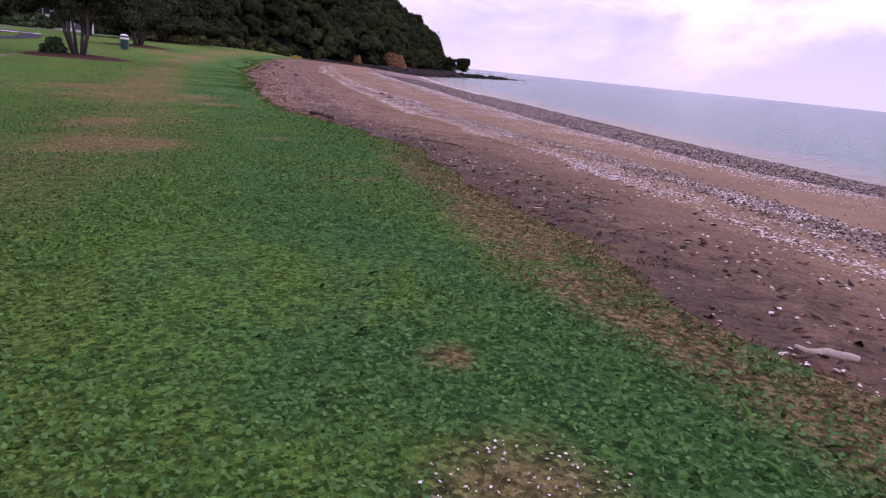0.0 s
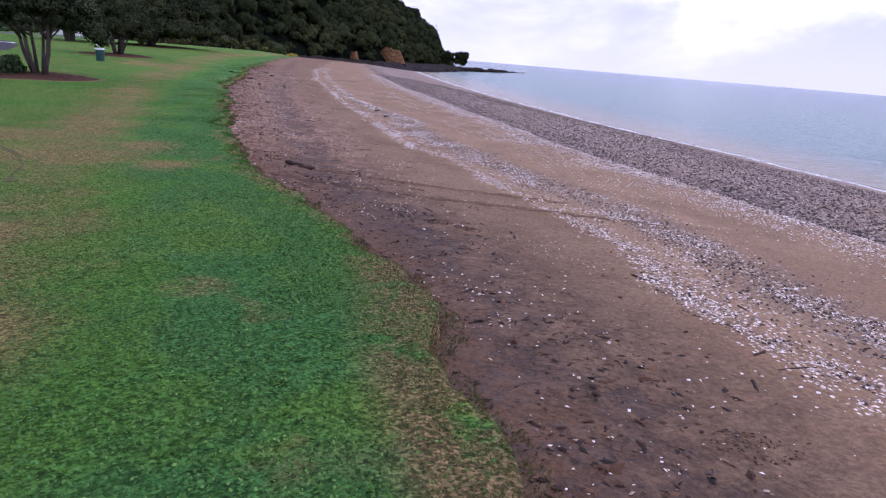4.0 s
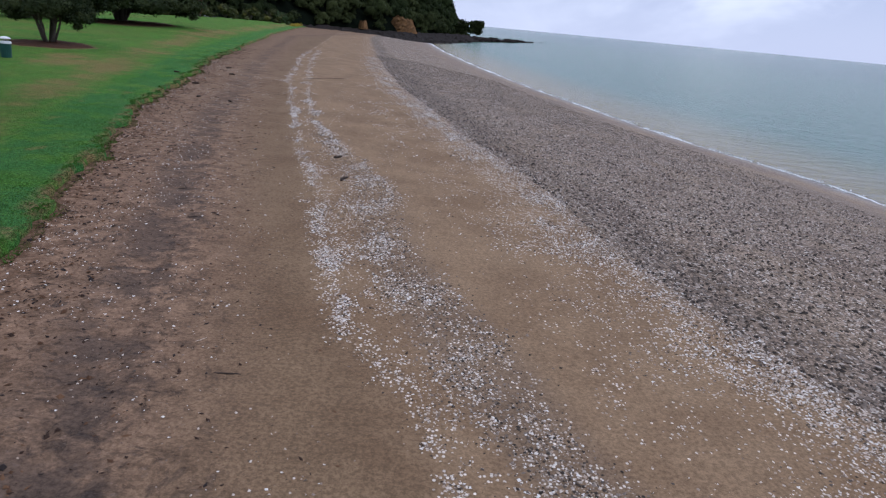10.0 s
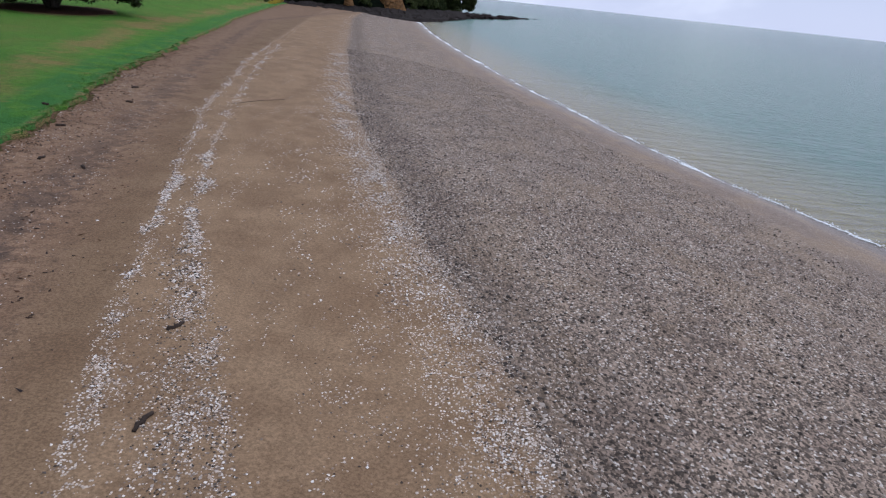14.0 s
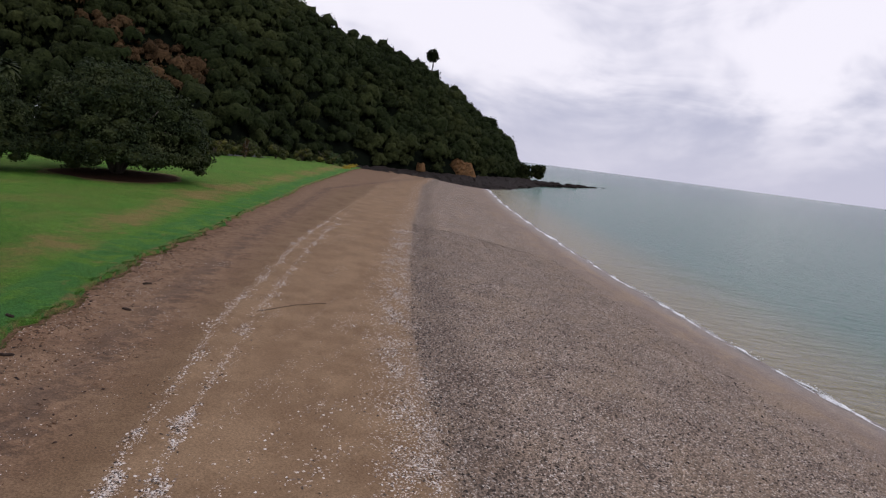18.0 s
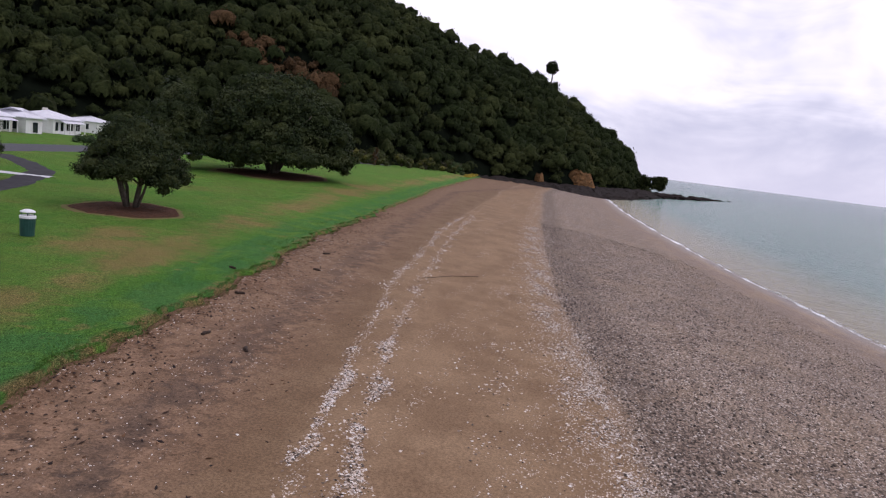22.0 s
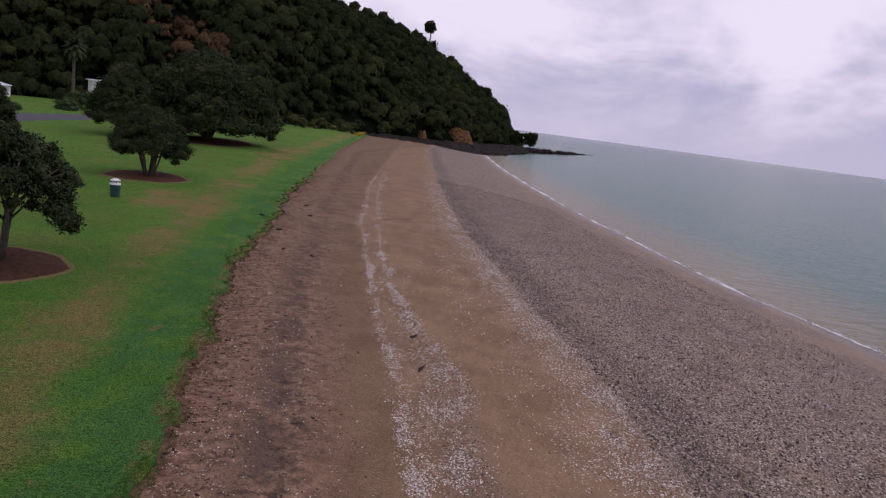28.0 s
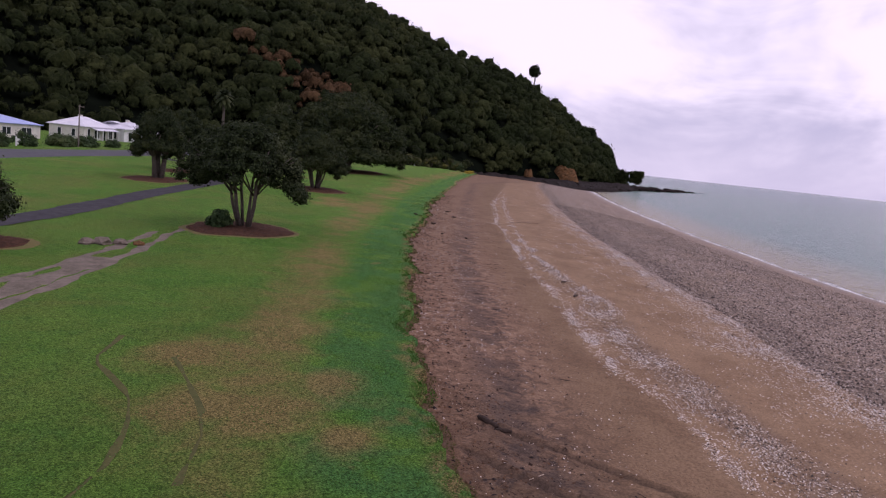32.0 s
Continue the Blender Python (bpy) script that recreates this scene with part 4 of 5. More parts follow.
for sel, mat, nm, lab, cat in KINDS:
    VV, FF, off = [], [], 0
    close = np.hypot(seat[:, 0] - OX, seat[:, 1] - OY) < 95
    for rows, v0, f0 in ((np.where(sel & close)[0], iv, jf), (np.where(sel & ~close)[0], iv2, jf2)):
        k = len(rows)
        d = np.repeat(v0[None], k, 0)
        g = size[rows][:, None, None]
        V = seat[rows][:, None] + np.array((0, 0, .95)) * g + d * g * crown_shape(d, seat[rows]) * (.58 + .36 * r.random((k, len(v0), 1)))
        VV.append(V.reshape(-1, 3))
        FF.append((f0[None] + (np.arange(k) * len(v0))[:, None, None]).reshape(-1, 3) + off)
        off += k * len(v0)
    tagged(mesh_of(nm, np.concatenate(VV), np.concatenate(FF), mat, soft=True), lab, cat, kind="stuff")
    # loose sprays of leaves over the lumps
    close = np.hypot(seat[:, 0] - OX, seat[:, 1] - OY) < 100
    V, F = leaf_sprays(sel & ~close, 46, .075, .08)
    V2, F2 = leaf_sprays(sel & close, 130, .05, .07)
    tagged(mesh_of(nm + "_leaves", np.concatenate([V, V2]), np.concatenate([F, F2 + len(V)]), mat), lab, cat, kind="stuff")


def lone_tree(x, y, z, tall, wide, label, seed, bare=.55, count=26, leaf=.5):
    r = np.random.default_rng(seed)
    ob = thing("tree", (x, y, z), label, "tree")
    bm = bmesh.new()
    tube(bm, ((0, 0, -1), (.1 * wide, 0, tall * .4), (0, .05 * wide, tall * .85)), (.035 * tall, .025 * tall, .012 * tall))
    for i in range(5):
        a = i * 1.3
        tube(bm, ((.05 * wide, 0, tall * (.5 + .06 * i)), (math.cos(a) * wide * .38, math.sin(a) * wide * .38, tall * (.72 + .05 * i))), (.014 * tall, .006 * tall), 5)
    part("trunk", bm, BARK, ob)
    d = r.normal(size=(count, 3))
    d /= np.linalg.norm(d, axis=1)[:, None]
    c = np.array((0, 0, tall * (1 + bare) / 2)) + d * np.array((wide / 2, wide / 2, tall * (1 - bare) / 2)) * (.25 + .62 * r.random((count, 1)))
    V, F = clumps(c, wide * .14 * (.6 + .7 * r.random(count)), 40, leaf, r)
    mesh_of("crown", V, F, FOREST, ob)
    return ob


lone_tree(-35.3, 295, 33.6, 11.0, 5.4, "lone tall tree with a bare trunk on the ridge", 37, .46, 110, .26)
lone_tree(9.8, 283, -.8, 6.8, 9.0, "rounded tree clump at the tip of the headland", 33, .15, 40, .5)
lone_tree(4.8, 283, -.6, 6.2, 6.5, "rounded tree clump at the tip of the headland", 34, .15, 30, .5)

# ---------------------------------------------------------------- rocky foot of the headland
def lump_rock(place, dims, seed, mat=ROCK, label="dark wave-worn boulder at the headland's tip", name="boulder", group="boulders off the point", category="boulder"):
    bm = bmesh.new()
    bmesh.ops.create_icosphere(bm, subdivisions=2, radius=1)
    for v in bm.verts:
        q = noise.noise(v.co * 1.3 + Vector((seed * 3.7, 0, seed))) * .45 + noise.noise(v.co * 3.1 + Vector((0, seed, 0))) * .18
        v.co = v.co * (1 + q)
        v.co = Vector((v.co.x * dims[0], v.co.y * dims[1], v.co.z * dims[2]))
    ob = part(name, bm, mat)
    ob.matrix_basis = pose(*place, 0, 0, seed * 53 % 360)
    return tagged(ob, label, category, group)


NEAR = np.array(((-36, 160), (-27, 165), (-20, 174), (-12.8, 178), (-4.6, 189), (.8, 206), (6.8, 236), (13, 275), (19.2, 292)), float)
FAR = np.array(((-43, 174), (-34, 192), (-25, 208), (-16, 223), (-7, 241), (0, 259), (8, 279), (13, 290), (19.2, 298)), float)
r = np.random.default_rng(8)
ax = np.linspace(0, 8, 90)
V = []
for f in ax:
    nx, ny = np.interp(f, range(9), NEAR[:, 0]), np.interp(f, range(9), NEAR[:, 1])
    fx, fy = np.interp(f, range(9), FAR[:, 0]), np.interp(f, range(9), FAR[:, 1])
    for g, h in zip((-.12, 0, .06, .15, .3, .5, .75, 1), (-1.0, -.3, .15, .35, .55, .75, .95, 1.2)):
        V.append((nx + (fx - nx) * g + r.normal() * .4, ny + (fy - ny) * g + r.normal() * .5, SEA + .35 + h * (1.1 if f < 6 else .7) + r.normal() * .16))
shelf = mesh_of("rock_shelf", V, sheet(90, 8)[:, ::-1], ROCK)
tagged(shelf, "dark rocky shelf at the foot of the headland", "rocks", kind="structure")
for i in range(26):
    f = i / 25
    x, y = 11 + 27 * f + r.normal() * .5, 262 + 72 * f + r.normal() * 1.5
    g = (1.9 - 1.2 * f) * (.6 + .7 * r.random())
    lump_rock((x, y, SEA + .15 * g), (g * 1.3, g * 1.5, g * .62), i + 1)
lump_rock((43, 346, SEA), (.9, .9, .35), 77)
def bank(x, y, z, wide, tall, seed, turn):
    """A bare, gullied earth face that leans back against the hill."""
    r = np.random.default_rng(seed)
    V = []
    for j in range(9):
        g = j / 8
        for i in range(15):
            f = i / 14 - .5
            top = tall * (1 - 14 * abs(f) ** 5 + .09 * math.sin(f * 9 + seed) + .05 * math.sin(f * 33 + 1))
            gully = .2 * abs(math.sin(f * 13 + seed)) * (1 - g * .5)
            V.append((f * wide * (1 - .25 * g), g * tall * .35 + gully + r.normal() * .16 + 9 * abs(f) ** 2, g * top - .4))
    ob = mesh_of("clay_bank", V, sheet(9, 15), CLAY)
    ob.matrix_basis = pose(x, y, z, 0, 0, turn)
    return tagged(ob, "bare orange clay bank at the foot of the headland", "bank", "clay banks")


bank(-13.9, 222.6, .5, 9.6, 4.3, 3, 4)
bank(-23.2, 206.0, .8, 3.0, 2.2, 5, 6)

# ---------------------------------------------------------------- houses across the road
def plain_box(bm, lo, hi):
    r = bmesh.ops.create_cube(bm, size=1)
    for v in r["verts"]:
        v.co = Vector([lo[i] + (v.co[i] + .5) * (hi[i] - lo[i]) for i in range(3)])


def box(bm, lo, hi):
    plain_box(bm, lo, hi)


def window(parent, x, y, z, w, h, panes=2, side=False):
    """A sash window on a wall that faces +x (or -y, with side): frame and panes."""
    def box(bm, lo, hi):
        if side:
            lo, hi = (lo[1], -hi[0], lo[2]), (hi[1], -lo[0], hi[2])
        plain_box(bm, lo, hi)
    bm = bmesh.new()
    t = .05
    box(bm, (x, y - w / 2 - t, z - t), (x + .05, y + w / 2 + t, z))
    box(bm, (x, y - w / 2 - t, z + h), (x + .05, y + w / 2 + t, z + h + t))
    for j in range(panes + 1):
        yy = y - w / 2 + w * j / panes
        box(bm, (x, yy - t / 2, z), (x + .05, yy + t / 2, z + h))
    wn_ = part("window", bm, WHITE, parent)
    for j in range(panes):
        bm = bmesh.new()
        box(bm, (x + .004, y - w / 2 + w * j / panes + t / 2, z), (x + .02, y - w / 2 + w * (j + 1) / panes - t / 2, z + h))
        part("pane", bm, GLASS, wn_)


def hip_roof(bm, x0, x1, y0, y1, z, rise, over=.25, inset=None):
    x0, x1, y0, y1 = x0 - over, x1 + over, y0 - over, y1 + over
    ins = inset if inset is not None else (x1 - x0) / 2
    c = (x0 + x1) / 2
    v = [bm.verts.new(p) for p in ((x0, y0, z), (x1, y0, z), (x1, y1, z), (x0, y1, z), (c, y0 + ins, z + rise), (c, y1 - ins, z + rise),
                                   (x0, y0, z - .08), (x1, y0, z - .08), (x1, y1, z - .08), (x0, y1, z - .08))]
    for f in ((0, 1, 4), (1, 2, 5, 4), (2, 3, 5), (3, 0, 4, 5), (6, 7, 1, 0), (7, 8, 2, 1), (8, 9, 3, 2), (9, 6, 0, 3), (9, 8, 7, 6)):
        bm.faces.new([v[i] for i in f])


def cottage(place, turn, depth, length, wall_h, rise, wall_mat, roof_mat, label, wins, verandah=0.0, chimney=False, boards=True, size=.72):
    """A weatherboard house whose front faces +x before it is turned."""
    ob = thing("house", place, label, "house", "houses across the road", turn)
    ob.scale = (size, size, size)
    bm = bmesh.new()
    box(bm, (-depth, -length / 2, -.4), (0, length / 2, wall_h))
    part("wall", bm, wall_mat, ob)
    if boards:
        for i in range(int(wall_h / .2)):
            bm = bmesh.new()
            box(bm, (0, -length / 2 - .012, .2 * i), (.014, length / 2 + .012, .2 * i + .17))
            part("weatherboard", bm, wall_mat, ob)
    bm = bmesh.new()
    hip_roof(bm, -depth, 0, -length / 2, length / 2, wall_h, rise)
    roof = part("roof", bm, roof_mat, ob)
    if chimney:
        bm = bmesh.new()
        box(bm, (-depth * .6, -.3, wall_h + rise * .5), (-depth * .6 + .4, .1, wall_h + rise + .2))
        part("chimney", bm, CREAM, roof)
    for (y, z, w, h, p) in wins:
        window(ob, .02, y, z, w, h, p)
    for f in (.3, .7):
        window(ob, length / 2 + .01, -depth * f, wall_h * .35, .5, wall_h * .42, 1, True)
    if verandah:
        bm = bmesh.new()
        v = [bm.verts.new(p) for p in ((0, -length * .3, wall_h - .08), (verandah, -length * .3, wall_h - .35), (verandah, length * .45, wall_h - .35), (0, length * .45, wall_h - .08))]
        v2 = [bm.verts.new(q.co + Vector((0, 0, -.07))) for q in v]
        bm.faces.new(v)
        bm.faces.new(v2[::-1])
        for i in range(4):
            bm.faces.new((v[i], v2[i], v2[(i + 1) % 4], v[(i + 1) % 4]))
        part("verandah_roof", bm, roof_mat, ob)
        bm = bmesh.new()
        box(bm, (0, -length * .3, -.05), (verandah, length * .45, .12))
        part("deck", bm, WHITE, ob)
        for i in range(5):
            yy = -length * .29 + i * length * .183
            bm = bmesh.new()
            box(bm, (verandah - .12, yy - .04, .1), (verandah - .04, yy + .04, wall_h - .36))
            part("post", bm, WHITE, ob)
    return ob


cottage((-62.0, 79.6, 1.35), 8, 4.6, 6.4, 2.0, 1.15, CREAM, TIN, "cream weatherboard cottage with pale hipped iron roof",
        ((-2.3, .75, .5, .95, 1), (-.6, .6, 1.1, 1.0, 2), (1.0, .25, .55, 1.45, 1), (2.3, .6, 1.0, 1.0, 2)), 1.0, True, size=.95)
cottage((-61.7, 84.6, 1.3), 8, 3.5, 2.0, 1.7, .7, WHITE, TIN, "small white weatherboard outbuilding beside the cottage", ((.1, .4, .7, .9, 1),), size=1.2)
cottage((-59.3, 65.2, 1.3), 4, 6, 6.0, 1.9, .85, CREAM, BLUETIN, "cream bungalow with a blue iron roof", ((.9, .7, 1.5, .75, 2), (-1.9, .7, 1.2, .75, 2)), size=.92)
cottage((-64.9, 92.4, 1.6), 10, 5, 5.2, 1.75, .9, WHITE, TIN, "white bungalow with pale roof and big windows",
        ((-2.0, .4, .6, 1.0, 1), (-1.05, .4, .6, 1.0, 1), (.35, .5, 1.2, .8, 3), (1.9, .5, 1.0, .8, 2)), .8, True, size=1.0)
cottage((-71.6, 106, 1.5), 12, 5, 4.4, 1.9, .8, WHITE, TIN, "white house with a long pale roof behind a hedge", ((0, .8, 1.4, .8, 2),), size=.9)
modern = cottage((-58.6, 114.1, 1.6), -54, 5, 6.6, 3.0, .12, WHITE, TIN, "two-storey white house with dark window bays",
                 ((-2.05, 1.68, 1.65, 1.12, 2), (0, 1.68, 1.65, 1.12, 2), (2.05, 1.68, 1.65, 1.12, 2), (-2.05, .25, 1.65, 1.12, 2), (0, .25, 1.65, 1.12, 2), (2.05, .25, 1.65, 1.12, 2)), 0, False, False, 1.3)


def palm(x, y, z, tall, seed):
    """A palm: rough thick trunk and a round head of arching fronds."""
    r = np.random.default_rng(seed)
    ob = thing("palm_tree", (x, y, z), "tall palm with a thick trunk against the bush", "palm")
    bm = bmesh.new()
    tube(bm, ((0, 0, -.5), (0, 0, tall * .5), (0, 0, tall)), (.26, .20, .24), 9)
    part("trunk", bm, BARK, ob)
    for i in range(42):
        a, e = i * 2.4, radians(80 - 150 * (i / 42))
        bm = bmesh.new()
        prev = None
        for k in range(7):
            f = k / 6
            rad = 1.7 * f
            p = Vector((math.cos(a) * math.cos(e) * rad, math.sin(a) * math.cos(e) * rad, tall + math.sin(e) * rad - .7 * f * f))
            w = .38 * math.sin(math.pi * (f * .85 + .1))
            q = [bm.verts.new(p + Vector((-math.sin(a) * w * s_, math.cos(a) * w * s_, -.12 * abs(s_)))) for s_ in (-1, 0, 1)]
            if prev:
                bm.faces.new((prev[0], prev[1], q[1], q[0]))
                bm.faces.new((prev[1], prev[2], q[2], q[1]))
            prev = q
        part("frond", bm, LEAVES, ob)
    return ob


palm(-62.6, 108.0, 1.0, 9.0, 3)


def fence(line, tall, label):
    ob = thing("fence", (line[0][0], line[0][1], lz(*line[0])), label, "fence", "front fences")
    (x0, y0), (x1, y1) = line
    L = math.hypot(x1 - x0, y1 - y0)
    k = max(2, int(L / 1.1))
    ang = math.degrees(math.atan2(y1 - y0, x1 - x0))
    ob.matrix_basis = pose(x0, y0, lz(x0, y0), 0, 0, ang)
    for i in range(k + 1):
        bm = bmesh.new()
        box(bm, (L * i / k - .05, -.05, -.1), (L * i / k + .05, .05, tall + .05))
        part("post", bm, WHITE, ob)
    for z in (.12, .38, .64):
        if z + .2 <= tall + .1:
            bm = bmesh.new()
            box(bm, (0, .052, z), (L, .075, z + .22))
            part("rail", bm, WHITE, ob)
    return ob


fence(((-49.0, 54.5), (-49.2, 56.2)), .7, "low white board fence by the road")


def power_pole(x, y, tall):
    ob = thing("power_pole", (x, y, lz(x, y)), "weathered timber power pole at the roadside", "pole")
    bm = bmesh.new()
    tube(bm, ((0, 0, -.3), (0, 0, tall)), (.065, .05), 8)
    part("post", bm, POLE, ob)
    bm = bmesh.new()
    box(bm, (-.03, -.12, tall - .2), (.03, .62, tall - .14))
    part("crossarm", bm, POLE, ob)


power_pole(-50.0, 62.5, 3.9)
for i, (x, y, w, h) in enumerate(((-32.3, 39.0, 1.7, .75), (-33.5, 44.5, 2.0, .8), (-34.4, 45.6, 2.2, .6), (-33.8, 47.0, 1.8, .7), (-33.0, 41.4, 1.6, .9), (-33.9, 49.5, 1.5, .5), (-35.2, 58.6, 1.8, .6), (-36.3, 66.5, 2.2, 1.0), (-37.5, 69.5, 2.6, 1.6),
                                  (-38.6, 74, 3.0, 1.8), (-40, 79, 3, 1.7), (-43.5, 86, 3.4, 1.5), (-45, 112, 4, 2.0), (-44, 115, 3, 1.6), (-45, 118, 5, 2.6), (-43.4, 122, 3.4, 1.5), (-45.5, 126, 5, 2.4), (-45, 134, 5, 2.6), (-44.5, 142, 5, 2.8), (-42.5, 150, 5, 2.6), (-40, 158, 5, 2.6), (-38, 168, 6, 3))):
    if y < 110:
        x, y, w, h = -1.7 + (x + 1.7) * 1.52, 14 + (y - 14) * 1.52, w * 1.5, h * 1.5
    shrub((x, y, lz(x, y)), w, h, 200 + i, "olive-yellow garden shrub along the far side of the road" if y > 110 else "rounded dark garden shrub along the far side of the road", HEDGE if y > 110 else BUSHY,
          count=30, per=90, leaf=.034 * w ** .6, group="roadside shrubs")
for i in range(8):
    x, y = -32 - i * .6 + .5 * math.sin(i * 2.1), 160 + i * 3.8
    shrub((x, y, float(along(CREST, y)) - .1), 1.5, .7, 300 + i, "yellowish flowering clump at the end of the lawn", YELLOW, count=12, per=24, leaf=.1, group="yellow clumps")
for i, (x, y) in enumerate(((-44.5, 160), (-45.8, 148))):
    ob = thing("marker_post", (x, y, lz(x, y)), "short white roadside marker post", "post", "marker posts")
    bm = bmesh.new()
    tube(bm, ((0, 0, -.2), (0, 0, 1.1), (0, 0, 1.2)), (.12, .12, .05), 6)
    part("post", bm, CONCRETE, ob)

# ---------------------------------------------------------------- rubbish bin
binx, biny = -17.8, 41.9
bin_ob = thing("rubbish_bin", (binx, biny, lz(binx, biny)), "dark green rubbish bin with a white hooded lid", "bin", turn=20)
bin_ob.scale = (.70, .70, .82)
bm = bmesh.new()
tube(bm, ((0, 0, -.03), (0, 0, .03), (0, 0, .62), (0, 0, .66)), (.27, .28, .31, .29), 18)
part("body", bm, BINGREEN, bin_ob, soft=False)
bm = bmesh.new()
tube(bm, ((0, 0, .66), (0, 0, .74), (0, 0, .76)), (.325, .325, .30), 18)
part("rim", bm, LIDWHITE, bin_ob, "white rim band")
for j in range(4):
    a = j * math.pi / 2 + .4
    bm = bmesh.new()
    tube(bm, ((math.cos(a) * .24, math.sin(a) * .24, .74), (math.cos(a) * .24, math.sin(a) * .24, .88)), (.02, .02), 6)
    part("lid_post", bm, BINGREEN, bin_ob)
bm = bmesh.new()
tube(bm, ((0, 0, .87), (0, 0, .91), (0, 0, .97), (0, 0, .99)), (.30, .30, .17, .05), 18)
part("lid", bm, LIDWHITE, bin_ob, "white domed lid", soft=True)

# ---------------------------------------------------------------- driftwood and small stones
def bz(x, y):
    return float(beach_z(np.array(x), np.array(y)))


def driftwood(x, y, length, thick, turn, seed, mat, label, name="driftwood", stub=True, bend=.05):
    r = np.random.default_rng(seed)
    bm = bmesh.new()
    k = 6
    pts = [(length * (i / k - .5), r.normal() * bend * length, thick * (.55 + .25 * r.random())) for i in range(k + 1)]
    tube(bm, pts, [thick * (.6 + .4 * math.sin(math.pi * (i + .6) / (k + 1.2)) + .1 * r.normal()) for i in range(k + 1)], 8)
    if stub:
        i = 3
        tube(bm, (pts[i], (pts[i][0] + length * .08, pts[i][1] + length * .2, thick * 1.2)), (thick * .45, thick * .2), 6)
    ob = part(name, bm, mat, soft=True)
    u = x - float(edge_x(y))
    ob.matrix_basis = pose(x, y, (bz(x, y) if u > 0 else lz(x, y)) - .01, 0, 0, turn)
    return tagged(ob, label, "driftwood")


driftwood(-2.9, 16.54, .40, .045, -35, 1, WOOD, "dark waterlogged driftwood log on the sand")
driftwood(-2.66, 16.38, .24, .035, 10, 2, WOOD, "short dark piece of driftwood beside a log")
driftwood(.15, 7.35, .55, .014, -5, 3, PALEWOOD, "thin bleached stick lying on the beach", stub=False)
driftwood(-2.6, 30.05, .30, .035, 60, 4, WOOD, "small dark piece of driftwood in the shell line")
driftwood(-2.13, 27.74, .38, .035, 80, 5, WOOD, "small dark piece of driftwood in the shell line")
driftwood(1.0, 4.75, .22, .018, -20, 6, PALEWOOD, "short bleached stick at the lawn edge", stub=False)
driftwood(1.5, 14.2, .4, .02, -8, 7, WOOD, "thin dark stick beside a wheel rut", stub=False)
for i, (x, y) in enumerate(((-9.8, 45.4), (-10.9, 48.5), (-8.6, 37.6), (-7.4, 37.2), (-11.4, 43.0), (-9.9, 41.0))):
    driftwood(x, y, .26, .045, 40 * i, 20 + i, WOOD, "dark lump of driftwood at the top of the beach")
for i, (x, y, g) in enumerate(((-15.6, 24.2, .30), (-15.25, 24.5, .24), (-15.9, 23.9, .25), (-14.85, 24.8, .2))):
    lump_rock((x, y, lz(x, y) + g * .15), (g, g * .8, g * .5), 40 + i, DIRT if i != 3 else CLAY, "pale rough rock beside the drive", "rock", "rocks by the drive", "rock")


# ---------------------------------------------------------------- loose stuff: grass, shells, pebbles, seaweed
def blades(x, y, tall, wide, mat, name, label, seed, lean=.6):
    r = np.random.default_rng(seed)
    z = np.where(x > edge_x(y), beach_z(x, y), lawn_z(x, y))
    k = len(x)
    a = r.random(k) * 2 * np.pi
    dx, dy = np.cos(a), np.sin(a)
    h = tall * (.5 + .8 * r.random(k))
    w = wide * (.7 + .6 * r.random(k))
    l = lean * h * (.3 + r.random(k))
    base = np.stack([x, y, z - .004], -1)
    side = np.stack([-dy * w, dx * w, np.zeros(k)], -1)
    mid = base + np.stack([dx * l * .35, dy * l * .35, h * .65], -1)
    tip = base + np.stack([dx * l, dy * l, h], -1)
    V = np.stack([base - side, base + side, mid + side * .8, tip, mid - side * .8], 1).reshape(-1, 3)
    F = np.arange(5 * k).reshape(-1, 5)
    return tagged(mesh_of(name, V, F, mat), label, "grass", kind="stuff")


r = np.random.default_rng(55)


BARE = ((-.33, 3.55, .22), (-.46, 4.15, .10), (-1.0, 7.1, .16), (-3.3, 8.4, .6), (-2.2, 9.6, .2))


def lawn_spots(k, y0, y1, u0, u1, power=1.0, patch=0.0):
    y = y0 + (y1 - y0) * r.random(k) ** power
    x = edge_x(y) + u0 + (u1 - u0) * r.random(k)
    keep = np.ones(k, bool)
    for bx, by, br in BARE:
        keep &= np.hypot(x - bx, y - by) > br * (.7 + .5 * r.random(k))
    u = x - edge_x(y)
    dry = (u > -.08 - .34 * np.clip((11 - y) / 3, 0, 1) + .12 * wob(y, 1.7)) & (r.random(k) < .8)
    tread = worn_field(x, y) * (.75 + .35 * np.sin(y * 1.7 + x) * np.sin(x * 2.7 + 1)) > .25 + .6 * r.random(k)
    keep &= ~dry & ~tread
    fade = np.clip((u - u0) / 2.0, 0, 1) * np.clip((y1 - y) / 4, 0, 1)
    keep &= r.random(k) < np.maximum(fade, .0) + .02
    if patch:
        keep &= np.array([noise.noise(Vector((a * .9, b * .6, 3.1))) for a, b in zip(x, y)]) > patch - .5
    return x[keep], y[keep]


